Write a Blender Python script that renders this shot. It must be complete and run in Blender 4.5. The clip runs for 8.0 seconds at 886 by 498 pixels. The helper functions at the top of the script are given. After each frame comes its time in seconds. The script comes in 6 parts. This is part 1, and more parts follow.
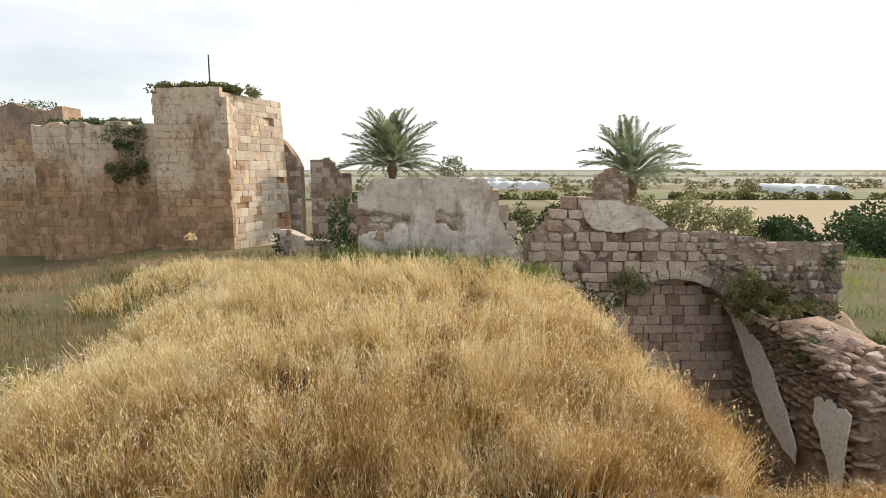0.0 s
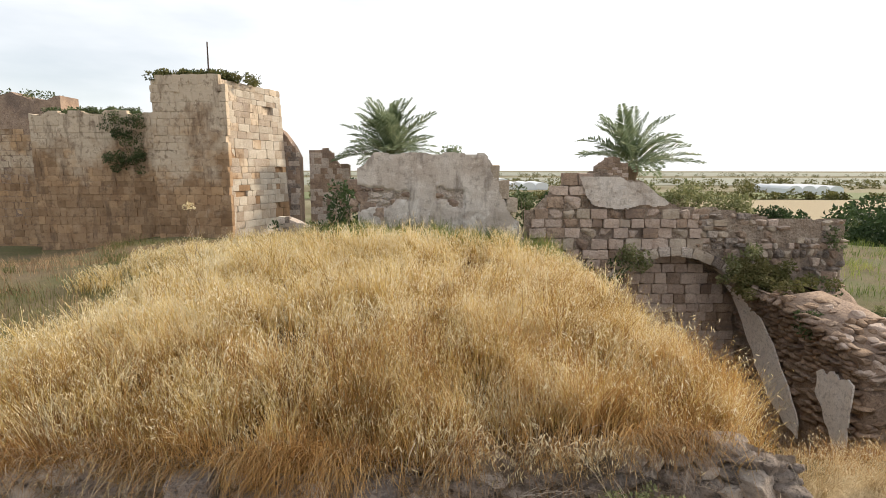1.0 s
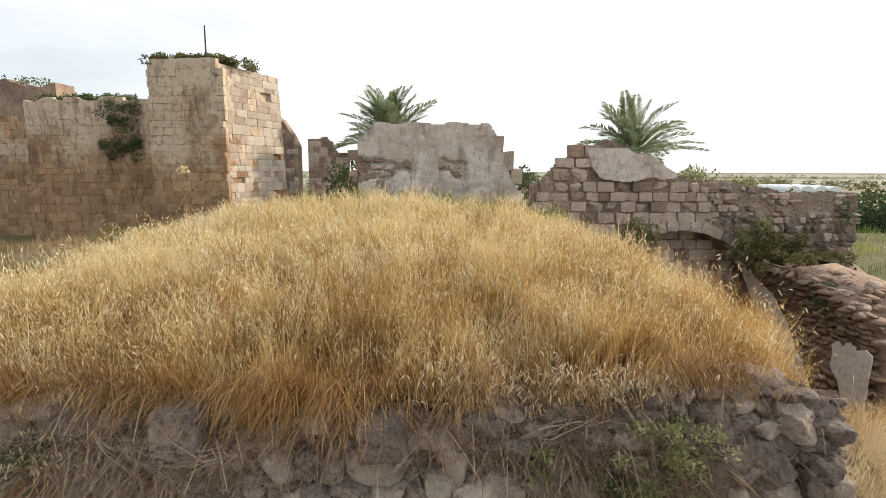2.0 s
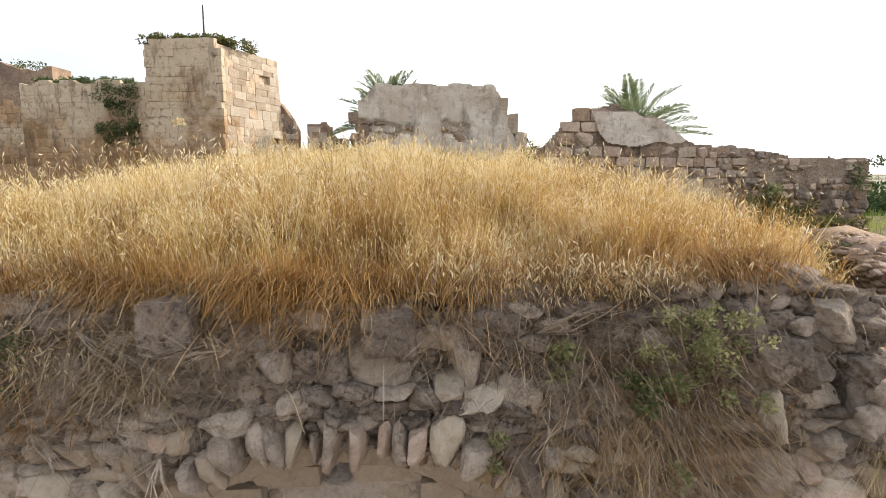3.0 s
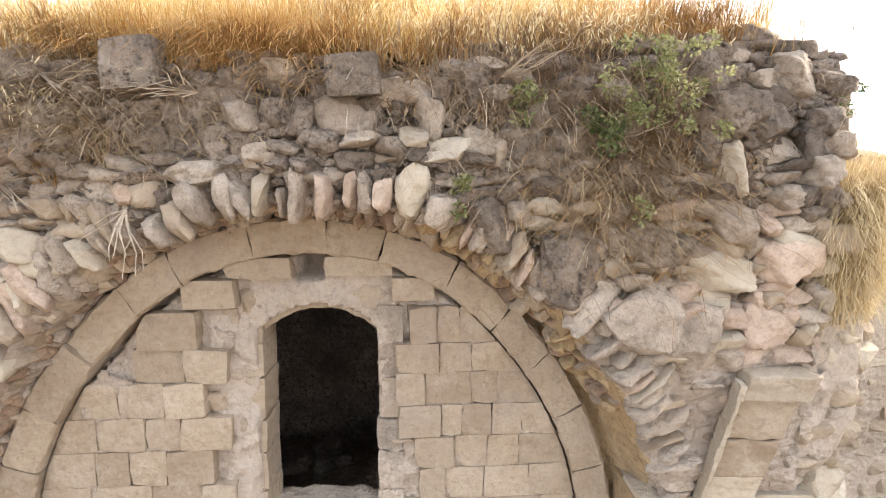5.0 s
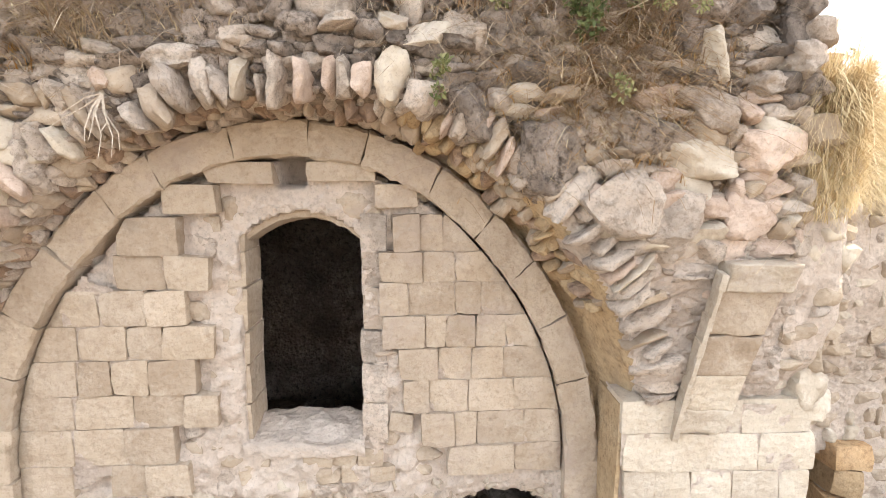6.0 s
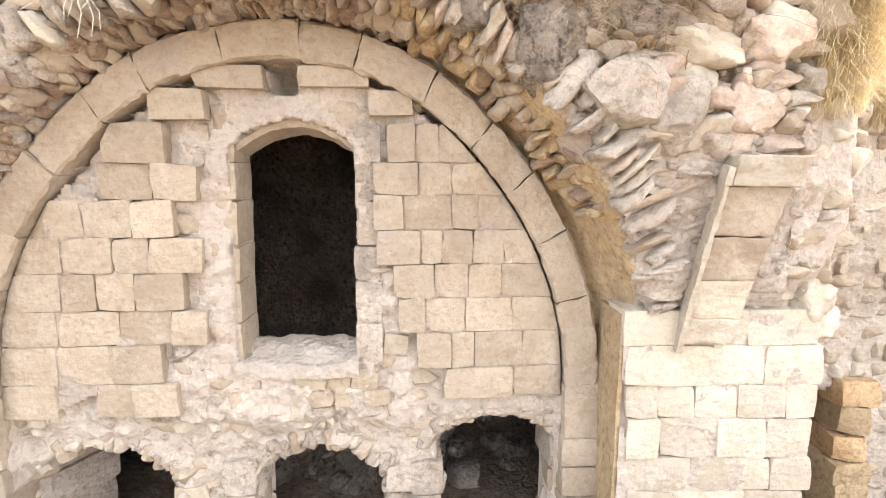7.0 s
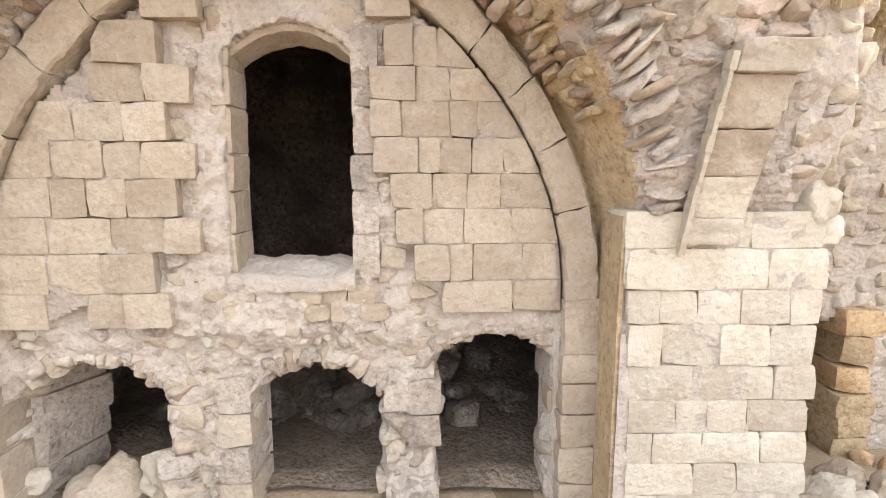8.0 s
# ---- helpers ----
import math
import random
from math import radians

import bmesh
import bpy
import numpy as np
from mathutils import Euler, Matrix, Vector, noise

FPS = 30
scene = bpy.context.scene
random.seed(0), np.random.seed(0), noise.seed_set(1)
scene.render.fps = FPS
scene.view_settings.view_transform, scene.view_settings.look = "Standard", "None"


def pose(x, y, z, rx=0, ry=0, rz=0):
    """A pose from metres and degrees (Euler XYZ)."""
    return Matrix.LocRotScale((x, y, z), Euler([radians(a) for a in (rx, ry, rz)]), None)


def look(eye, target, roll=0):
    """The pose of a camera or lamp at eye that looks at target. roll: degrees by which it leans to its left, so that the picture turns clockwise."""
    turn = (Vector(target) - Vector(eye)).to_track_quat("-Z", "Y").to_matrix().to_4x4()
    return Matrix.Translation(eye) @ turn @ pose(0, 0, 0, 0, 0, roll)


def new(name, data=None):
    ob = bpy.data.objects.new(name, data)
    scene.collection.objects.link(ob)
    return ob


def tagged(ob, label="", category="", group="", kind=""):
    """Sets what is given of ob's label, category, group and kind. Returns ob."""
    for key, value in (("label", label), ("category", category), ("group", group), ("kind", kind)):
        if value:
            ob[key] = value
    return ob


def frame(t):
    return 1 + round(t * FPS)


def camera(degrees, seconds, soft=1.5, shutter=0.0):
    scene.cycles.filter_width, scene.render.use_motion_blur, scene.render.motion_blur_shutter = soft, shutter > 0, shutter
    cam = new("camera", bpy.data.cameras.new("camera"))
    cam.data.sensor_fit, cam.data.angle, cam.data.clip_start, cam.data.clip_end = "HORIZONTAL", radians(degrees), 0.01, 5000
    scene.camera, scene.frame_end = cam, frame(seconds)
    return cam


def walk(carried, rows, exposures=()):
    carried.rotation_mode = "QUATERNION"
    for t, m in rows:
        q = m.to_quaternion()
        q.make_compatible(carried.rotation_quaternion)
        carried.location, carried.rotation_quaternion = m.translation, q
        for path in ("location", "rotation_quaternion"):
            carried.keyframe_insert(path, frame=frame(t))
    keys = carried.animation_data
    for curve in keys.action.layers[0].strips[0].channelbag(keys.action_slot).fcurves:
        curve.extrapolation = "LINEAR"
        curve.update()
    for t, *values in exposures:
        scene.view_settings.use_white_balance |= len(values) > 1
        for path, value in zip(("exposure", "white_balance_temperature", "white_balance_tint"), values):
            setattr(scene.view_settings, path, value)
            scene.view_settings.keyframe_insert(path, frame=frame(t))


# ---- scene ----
cam = camera(78.1, 8.0, soft=0.85)
METRES, EYE, TILT, LEAN, TURN = 7.0, 10.3, -8.4, 0.0, 0.0
ROWS = [
    (0.0, 0.0, 0.0, 0.0, 0.0, 0.0, -0.0),
    (0.5, -0.0019, -0.0026, -0.0469, -0.07, 0.05, -0.03),
    (1.0, -0.0059, 0.0123, -0.0936, -0.15, 0.09, -0.06),
    (2.5, -0.0284, 0.0983, -0.257, -0.36, 0.26, -0.17),
    (3.0, -0.0329, 0.1171, -0.3247, -0.41, 0.28, -0.2),
    (3.5, -0.0321, 0.1286, -0.3947, -0.49, 0.27, -0.22),
    (4.0, -0.0216, 0.1307, -0.4654, -0.6, 0.27, -0.19),
    (4.5, -0.0107, 0.1211, -0.5318, -0.76, 0.29, -0.16),
    (5.0, 0.0003, 0.1132, -0.5967, -0.96, 0.32, -0.13),
    (6.5, 0.0251, 0.1259, -0.7822, -1.21, 0.31, -0.03),
    (7.0, 0.0257, 0.1421, -0.8402, -1.22, 0.33, -0.02),
    (7.5, 0.0274, 0.154, -0.8988, -1.26, 0.29, -0.03),
    (8.0, 0.0271, 0.1566, -0.9609, -1.34, 0.21, -0.03),
]
walk(cam, [(t, pose(0, 0, EYE, TILT, LEAN, TURN) @ pose(METRES * x, METRES * y, METRES * z, 90 + pitch, roll, yaw)) for t, x, y, z, yaw, pitch, roll in ROWS],
     exposures=[(0.0, 0.0), (1.0, 0.0), (2.5, 0.1), (3.0, 0.27), (3.5, 0.58), (4.0, 0.82), (4.5, 1.02), (5.0, 1.4), (6.5, 1.9), (7.0, 2.06), (7.5, 2.06), (8.0, 1.80)])

# ---- world and sun ----
SUN_DIR = Vector((0.80, 0.42, 0.46)).normalized()
world = bpy.data.worlds.new("sky")
scene.world = world
world.use_nodes = True
wn, wl = world.node_tree.nodes, world.node_tree.links
wn.clear()
sky = wn.new("ShaderNodeTexSky")
sky.sky_type, sky.sun_disc = "NISHITA", False
sky.sun_elevation = math.asin(SUN_DIR.z)
sky.sun_rotation = math.atan2(SUN_DIR.x, SUN_DIR.y)
sky.dust_density, sky.air_density = 1.2, 1.0
coord = wn.new("ShaderNodeTexCoord")
stretch = wn.new("ShaderNodeMapping")
stretch.inputs["Scale"].default_value = (1.0, 1.0, 3.5)
clouds = wn.new("ShaderNodeTexNoise")
clouds.inputs["Scale"].default_value, clouds.inputs["Detail"].default_value = 1.3, 6.0
veil = wn.new("ShaderNodeMapRange")
veil.inputs["From Min"].default_value, veil.inputs["From Max"].default_value = 0.30, 0.62
veil.inputs["To Min"].default_value, veil.inputs["To Max"].default_value = 0.22, 0.97
blend = wn.new("ShaderNodeMix")
blend.data_type = "RGBA"
blend.inputs["B"].default_value = (9.2, 9.3, 9.4, 1)
back = wn.new("ShaderNodeBackground")
back.inputs["Strength"].default_value = 0.13
wout = wn.new("ShaderNodeOutputWorld")
wl.new(coord.outputs["Generated"], stretch.inputs["Vector"])
wl.new(stretch.outputs["Vector"], clouds.inputs["Vector"])
towards = wn.new("ShaderNodeVectorMath")  # the veil is thicker towards the sun
towards.operation = "DOT_PRODUCT"
towards.inputs[1].default_value = SUN_DIR
wl.new(coord.outputs["Generated"], towards.inputs[0])
thicker = wn.new("ShaderNodeMath")
thicker.operation = "MULTIPLY_ADD"
thicker.inputs[1].default_value = 0.16
wl.new(towards.outputs["Value"], thicker.inputs[0])
wl.new(clouds.outputs["Fac"], thicker.inputs[2])
wl.new(thicker.outputs["Value"], veil.inputs["Value"])
wl.new(veil.outputs["Result"], blend.inputs["Factor"])
wl.new(sky.outputs["Color"], blend.inputs["A"])
wl.new(blend.outputs["Result"], back.inputs["Color"])
wl.new(back.outputs["Background"], wout.inputs["Surface"])
sun = new("sun", bpy.data.lights.new("sun", "SUN"))
sun.data.energy, sun.data.angle, sun.data.color = 4.6, radians(2.0), (1.0, 0.87, 0.69)
sun.matrix_world = look(SUN_DIR * 60, (0, 0, 0))


# ---- materials ----
class Nodes:
    """Short hand for a node material."""

    def __init__(self, name):
        self.mat = bpy.data.materials.new(name)
        self.mat.use_nodes = True
        self.n, self.l = self.mat.node_tree.nodes, self.mat.node_tree.links
        self.bsdf = self.n["Principled BSDF"]
        self.place = self.n.new("ShaderNodeTexCoord").outputs["Object"]

    def add(self, kind, **values):
        node = self.n.new(kind)
        for key, value in values.items():
            node.inputs[key.replace("_", " ")].default_value = value
        return node

    def noise(self, scale, detail=5.0, rough=0.6, where=None):
        node = self.add("ShaderNodeTexNoise", Scale=scale, Detail=detail, Roughness=rough)
        self.l.new(where or self.place, node.inputs["Vector"])
        return node.outputs["Fac"]

    def ramp(self, fac, stops):
        node = self.n.new("ShaderNodeValToRGB")
        while len(node.color_ramp.elements) < len(stops):
            node.color_ramp.elements.new(0.5)
        for e, (p, c) in zip(node.color_ramp.elements, stops):
            e.position, e.color = p, (c, c, c, 1) if isinstance(c, (int, float)) else (*c, 1)
        self.l.new(fac, node.inputs["Fac"])
        return node.outputs["Color"]

    def mix(self, fac, a, b, blend_type="MIX"):
        node = self.n.new("ShaderNodeMix")
        node.data_type, node.blend_type = "RGBA", blend_type
        for socket, v in ((node.inputs["Factor"], fac), (node.inputs["A"], a), (node.inputs["B"], b)):
            if isinstance(v, (int, float)):
                socket.default_value = v
            elif isinstance(v, tuple):
                socket.default_value = (*v, 1)
            else:
                self.l.new(v, socket)
        return node.outputs["Result"]

    def world_place(self):
        return self.n.new("ShaderNodeNewGeometry").outputs["Position"]

    def finish(self, color, rough=0.9, bump=None, strength=0.4, distance=0.02):
        self.l.new(color, self.bsdf.inputs["Base Color"])
        self.bsdf.inputs["Roughness"].default_value = rough
        self.bsdf.inputs["Specular IOR Level"].default_value = 0.2
        if bump is not None:
            node = self.add("ShaderNodeBump", Strength=strength, Distance=distance)
            self.l.new(bump, node.inputs["Height"])
            self.l.new(node.outputs["Normal"], self.bsdf.inputs["Normal"])
        return self.mat


def stone_material(name, pale, mid, dark, stain, stain_from=0.55, bump=0.6, pitted=0.75):
    """Limestone: pale and mid tones in patches, dark pits, and stains (lichen, soot, soil) with a shape of their own."""
    k = Nodes(name)
    where = k.world_place()
    rnd = k.n.new("ShaderNodeObjectInfo").outputs["Random"]
    base = k.mix(k.ramp(k.noise(2.2, 6, 0.6, where), [(0.35, 0.0), (0.65, 1.0)]), mid, pale)
    tone = k.ramp(rnd, [(0.0, (0.78, 0.74, 0.70)), (0.25, (0.92, 0.90, 0.88)), (0.7, (1.0, 0.98, 0.95)), (1.0, (1.07, 1.05, 1.02))])
    base = k.mix(1.0, base, tone, "MULTIPLY")
    base = k.mix(k.ramp(k.noise(11, 9, 0.75, where), [(0.36, pitted), (0.5, 0.0)]), base, dark)
    base = k.mix(k.ramp(k.noise(9, 8, 0.75, k.mix(0.5, where, (3.0, 7.0, 1.0))), [(0.53, 0.0), (0.66, 0.6)]), base, pale)
    base = k.mix(k.ramp(k.noise(21, 8, 0.8, where), [(0.38, 0.65 * pitted), (0.46, 0.0)]), base, dark)
    base = k.mix(k.ramp(k.noise(46, 5, 0.7, where), [(0.32, 0.45), (0.44, 0.0)]), base, dark)
    base = k.mix(k.ramp(k.noise(0.9, 8, 0.72, where), [(stain_from - 0.07, 0.0), (stain_from + 0.1, 0.85)]), base, stain)
    chips = k.n.new("ShaderNodeTexVoronoi")
    chips.inputs["Scale"].default_value = 16
    k.l.new(k.mix(0.06, where, k.noise(7, 4, 0.6, where)), chips.inputs["Vector"])
    fine = k.mix(0.35, k.mix(0.55, k.noise(9, 9, 0.75, where), k.noise(40, 7, 0.8, where)), chips.outputs["Distance"])
    return k.finish(base, 0.92, fine, bump, 0.13)


def old_plaster(name):
    """Lime plaster gone grey: pale and earthy patches, dark lichen that runs down in streaks, fine cracks."""
    k = Nodes(name)
    where = k.world_place()
    base = k.mix(k.ramp(k.noise(0.9, 8, 0.65, where), [(0.40, 0.0), (0.58, 1.0)]), (0.54, 0.455, 0.39), (0.70, 0.63, 0.57))
    base = k.mix(k.ramp(k.noise(4.5, 8, 0.7, where), [(0.36, 0.55), (0.48, 0.0)]), base, (0.26, 0.20, 0.16))
    base = k.mix(k.ramp(k.noise(3.1, 8, 0.75, k.mix(0.5, where, (4.0, 9.0, 2.0))), [(0.54, 0.0), (0.62, 0.8)]), base, (0.78, 0.72, 0.66))
    streak = k.n.new("ShaderNodeMapping")
    streak.inputs["Scale"].default_value = (1.0, 1.0, 0.22)
    k.l.new(where, streak.inputs["Vector"])
    base = k.mix(k.ramp(k.noise(2.6, 7, 0.7, streak.outputs["Vector"]), [(0.53, 0.0), (0.68, 0.75)]), base, (0.22, 0.175, 0.15))
    return k.finish(base, 0.93, k.noise(7, 9, 0.75, where), 0.8, 0.08)


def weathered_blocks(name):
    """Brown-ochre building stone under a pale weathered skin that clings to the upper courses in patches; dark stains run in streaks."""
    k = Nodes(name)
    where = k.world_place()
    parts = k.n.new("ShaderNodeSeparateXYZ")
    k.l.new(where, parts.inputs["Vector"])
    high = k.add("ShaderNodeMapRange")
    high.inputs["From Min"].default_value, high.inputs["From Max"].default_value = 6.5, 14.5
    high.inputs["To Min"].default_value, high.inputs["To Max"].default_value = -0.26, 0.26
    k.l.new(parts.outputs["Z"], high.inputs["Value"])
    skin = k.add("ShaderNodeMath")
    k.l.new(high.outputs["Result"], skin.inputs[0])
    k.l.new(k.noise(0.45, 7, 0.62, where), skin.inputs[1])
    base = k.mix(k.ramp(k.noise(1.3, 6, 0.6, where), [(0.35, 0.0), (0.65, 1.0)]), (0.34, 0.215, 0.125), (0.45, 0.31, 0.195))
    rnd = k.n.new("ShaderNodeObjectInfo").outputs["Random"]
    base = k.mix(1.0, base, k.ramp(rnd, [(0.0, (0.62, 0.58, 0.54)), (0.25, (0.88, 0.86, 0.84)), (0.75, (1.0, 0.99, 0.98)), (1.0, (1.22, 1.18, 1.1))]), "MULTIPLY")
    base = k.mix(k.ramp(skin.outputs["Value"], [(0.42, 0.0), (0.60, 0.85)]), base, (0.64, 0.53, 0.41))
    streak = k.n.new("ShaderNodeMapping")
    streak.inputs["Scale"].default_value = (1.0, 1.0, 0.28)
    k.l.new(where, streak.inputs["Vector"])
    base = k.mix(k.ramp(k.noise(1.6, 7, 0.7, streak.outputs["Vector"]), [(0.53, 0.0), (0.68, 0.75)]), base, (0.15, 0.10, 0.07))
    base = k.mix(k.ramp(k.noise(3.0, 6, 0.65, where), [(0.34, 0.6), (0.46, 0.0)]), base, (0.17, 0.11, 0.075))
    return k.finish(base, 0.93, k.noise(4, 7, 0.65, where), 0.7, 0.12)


CREAM = stone_material("cream_limestone", (0.52, 0.445, 0.372), (0.43, 0.352, 0.278), (0.25, 0.182, 0.13), (0.4, 0.328, 0.285), 0.60, pitted=0.4)
RUBBLE = stone_material("rubble_limestone", (0.70, 0.615, 0.555), (0.57, 0.48, 0.412), (0.17, 0.13, 0.102), (0.28, 0.24, 0.21), 0.60, 0.9, 0.55)
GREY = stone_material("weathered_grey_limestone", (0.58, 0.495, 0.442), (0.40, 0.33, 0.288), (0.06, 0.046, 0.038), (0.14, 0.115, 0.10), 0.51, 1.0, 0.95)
OCHRE = stone_material("ochre_sandstone", (0.48, 0.364, 0.284), (0.36, 0.26, 0.193), (0.14, 0.0936, 0.0725), (0.2, 0.146, 0.121), 0.54)
BROWN = stone_material("brown_sandstone", (0.42, 0.30, 0.215), (0.32, 0.22, 0.15), (0.12, 0.08, 0.055), (0.19, 0.135, 0.10), 0.54)
ORANGE = stone_material("orange_limestone", (0.6, 0.437, 0.278), (0.52, 0.343, 0.193), (0.25, 0.156, 0.0846), (0.4, 0.291, 0.206), 0.62)
AMBER = stone_material("amber_stained_limestone", (0.54, 0.42, 0.28), (0.45, 0.335, 0.21), (0.2, 0.135, 0.08), (0.33, 0.25, 0.17), 0.60)
WHITE = stone_material("white_limestone", (0.612, 0.559, 0.49), (0.522, 0.453, 0.373), (0.31, 0.239, 0.193), (0.46, 0.395, 0.363), 0.64, pitted=0.3)
PINK = stone_material("pinkish_limestone", (0.63, 0.515, 0.45), (0.53, 0.415, 0.345), (0.24, 0.168, 0.135), (0.36, 0.29, 0.25), 0.60, pitted=0.5)
MORTAR = stone_material("lime_mortar", (0.70, 0.615, 0.56), (0.62, 0.53, 0.47), (0.27, 0.21, 0.17), (0.46, 0.38, 0.32), 0.63, 0.9, 0.3)
DUSTYMORTAR = stone_material("dusty_brown_mortar", (0.58, 0.49, 0.415), (0.47, 0.38, 0.31), (0.18, 0.135, 0.105), (0.22, 0.17, 0.14), 0.54, 1.0)
DARKMORTAR = stone_material("earthy_shaded_mortar", (0.50, 0.405, 0.33), (0.36, 0.28, 0.22), (0.085, 0.065, 0.05), (0.17, 0.132, 0.105), 0.54, 1.0)
SMOOTHPLASTER = stone_material("pale_smooth_plaster", (0.82, 0.755, 0.70), (0.75, 0.67, 0.61), (0.42, 0.36, 0.318), (0.48, 0.43, 0.403), 0.64, 0.2)
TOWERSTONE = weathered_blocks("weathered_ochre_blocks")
PLASTER = old_plaster("old_lime_plaster")


def ground_material():
    k = Nodes("earth_and_dry_grass")
    where = k.world_place()
    base = k.mix(k.ramp(k.noise(0.35, 8, 0.65, where), [(0.42, 0.0), (0.58, 1.0)]), (0.20, 0.15, 0.09), (0.13, 0.13, 0.055))
    base = k.mix(k.ramp(k.noise(0.012, 4, 0.6, where), [(0.45, 0.0), (0.56, 0.8)]), base, (0.30, 0.27, 0.17))
    base = k.mix(k.ramp(k.noise(5, 6, 0.7, where), [(0.35, 0.5), (0.55, 0.0)]), base, (0.10, 0.075, 0.05))
    return k.finish(base, 0.95, k.noise(9, 8, 0.7, where), 0.7, 0.08)


GROUND = ground_material()


def soil_material(name, a, b, c):
    k = Nodes(name)
    where = k.world_place()
    base = k.mix(k.ramp(k.noise(1.5, 8, 0.7, where), [(0.4, 0.0), (0.6, 1.0)]), a, b)
    base = k.mix(k.ramp(k.noise(22, 6, 0.7, where), [(0.35, 0.6), (0.55, 0.0)]), base, c)
    return k.finish(base, 0.95, k.noise(18, 8, 0.7, where), 0.8, 0.04)


# mound soil, darkened: shadow between the grass blades is put into it
SOIL = soil_material("shade_darkened_soil", (0.09, 0.06, 0.035), (0.12, 0.08, 0.04), (0.05, 0.035, 0.02))
DUST = soil_material("pale_dusty_earth", (0.42, 0.33, 0.24), (0.36, 0.27, 0.19), (0.2, 0.15, 0.1))
WHEAT = soil_material("stubble_field", (0.40, 0.325, 0.21), (0.36, 0.29, 0.185), (0.31, 0.245, 0.155))
CROP = soil_material("green_crop", (0.17, 0.20, 0.09), (0.22, 0.23, 0.12), (0.11, 0.13, 0.06))
# paler than near earth: the distance haze is put into this colour
FARLAND = soil_material("haze_paled_far_fields", (0.34, 0.33, 0.27), (0.28, 0.29, 0.23), (0.2, 0.22, 0.17))


def leaf_material(name, stops, translucency=0.35, patch=1.2, rough=0.6):
    """Grass and leaves: tone by patch and by blade, light let through."""
    k = Nodes(name)
    where = k.world_place()
    island = k.n.new("ShaderNodeNewGeometry").outputs["Random Per Island"]
    at = k.add("ShaderNodeMath")
    at.operation = "MULTIPLY_ADD"
    k.l.new(island, at.inputs[0])
    at.inputs[1].default_value = 0.55
    shift = k.add("ShaderNodeMath")
    shift.operation = "MULTIPLY_ADD"
    k.l.new(k.noise(patch, 4, 0.6, where), shift.inputs[0])
    shift.inputs[1].default_value, shift.inputs[2].default_value = 2.1, -0.80
    k.l.new(shift.outputs["Value"], at.inputs[2])
    col = k.ramp(at.outputs["Value"], stops)
    k.finish(col, rough)
    lit = k.n.new("ShaderNodeBsdfTranslucent")
    k.l.new(col, lit.inputs["Color"])
    both = k.n.new("ShaderNodeMixShader")
    both.inputs["Fac"].default_value = translucency
    k.l.new(k.bsdf.outputs["BSDF"], both.inputs[1])
    k.l.new(lit.outputs["BSDF"], both.inputs[2])
    k.l.new(both.outputs["Shader"], k.n["Material Output"].inputs["Surface"])
    return k.mat


STRAW = leaf_material("golden_dry_grass", [(0.0, (0.24, 0.135, 0.045)), (0.3, (0.52, 0.355, 0.11)), (0.65, (0.76, 0.60, 0.275)), (1.0, (0.92, 0.87, 0.66))], 0.33, 1.6)
PALESTRAW = leaf_material("bleached_dry_grass", [(0.0, (0.32, 0.23, 0.13)), (0.5, (0.48, 0.38, 0.24)), (1.0, (0.64, 0.54, 0.38))], 0.25, 0.8)
TUFT = leaf_material("matted_straw", [(0.0, (0.28, 0.19, 0.10)), (0.5, (0.55, 0.43, 0.25)), (1.0, (0.78, 0.66, 0.44))], 0.2, 1.5)
HEADS = leaf_material("pale_oat_heads", [(0.0, (0.62, 0.49, 0.28)), (0.5, (0.76, 0.65, 0.43)), (1.0, (0.87, 0.80, 0.62))], 0.35, 0.6)
RUST = leaf_material("rust_brown_dry_grass", [(0.0, (0.15, 0.08, 0.035)), (0.4, (0.37, 0.20, 0.07)), (0.7, (0.56, 0.345, 0.13)), (1.0, (0.70, 0.52, 0.28))], 0.26, 0.9)
DRYBROWN = leaf_material("brown_dry_weeds", [(0.0, (0.15, 0.095, 0.06)), (0.5, (0.30, 0.20, 0.115)), (1.0, (0.50, 0.36, 0.225))], 0.15, 1.5, 0.8)
GREEN = leaf_material("green_grass", [(0.0, (0.09, 0.13, 0.035)), (0.5, (0.17, 0.22, 0.06)), (1.0, (0.36, 0.36, 0.12))], 0.4, 0.6)
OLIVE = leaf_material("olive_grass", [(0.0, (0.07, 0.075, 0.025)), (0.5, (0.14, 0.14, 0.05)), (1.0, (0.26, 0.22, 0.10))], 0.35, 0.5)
TWIG = leaf_material("dry_grey_twigs", [(0.0, (0.20, 0.14, 0.10)), (0.5, (0.37, 0.285, 0.21)), (1.0, (0.58, 0.48, 0.37))], 0.05, 1.2, 0.85)
LEAF = leaf_material("fresh_green_leaves", [(0.0, (0.11, 0.13, 0.05)), (0.5, (0.23, 0.24, 0.11)), (1.0, (0.44, 0.42, 0.23))], 0.35, 3.0)
SHRUB = leaf_material("grey_green_leaves", [(0.0, (0.05, 0.07, 0.03)), (0.5, (0.09, 0.12, 0.05)), (1.0, (0.17, 0.20, 0.09))], 0.25, 1.0)
DARKLEAF = leaf_material("dark_tree_leaves", [(0.0, (0.025, 0.045, 0.018)), (0.5, (0.05, 0.08, 0.03)), (1.0, (0.09, 0.13, 0.05))], 0.25, 0.5)
FROND = leaf_material("palm_fronds", [(0.0, (0.13, 0.17, 0.09)), (0.5, (0.24, 0.29, 0.17)), (1.0, (0.40, 0.43, 0.28))], 0.4, 0.8, 0.45)
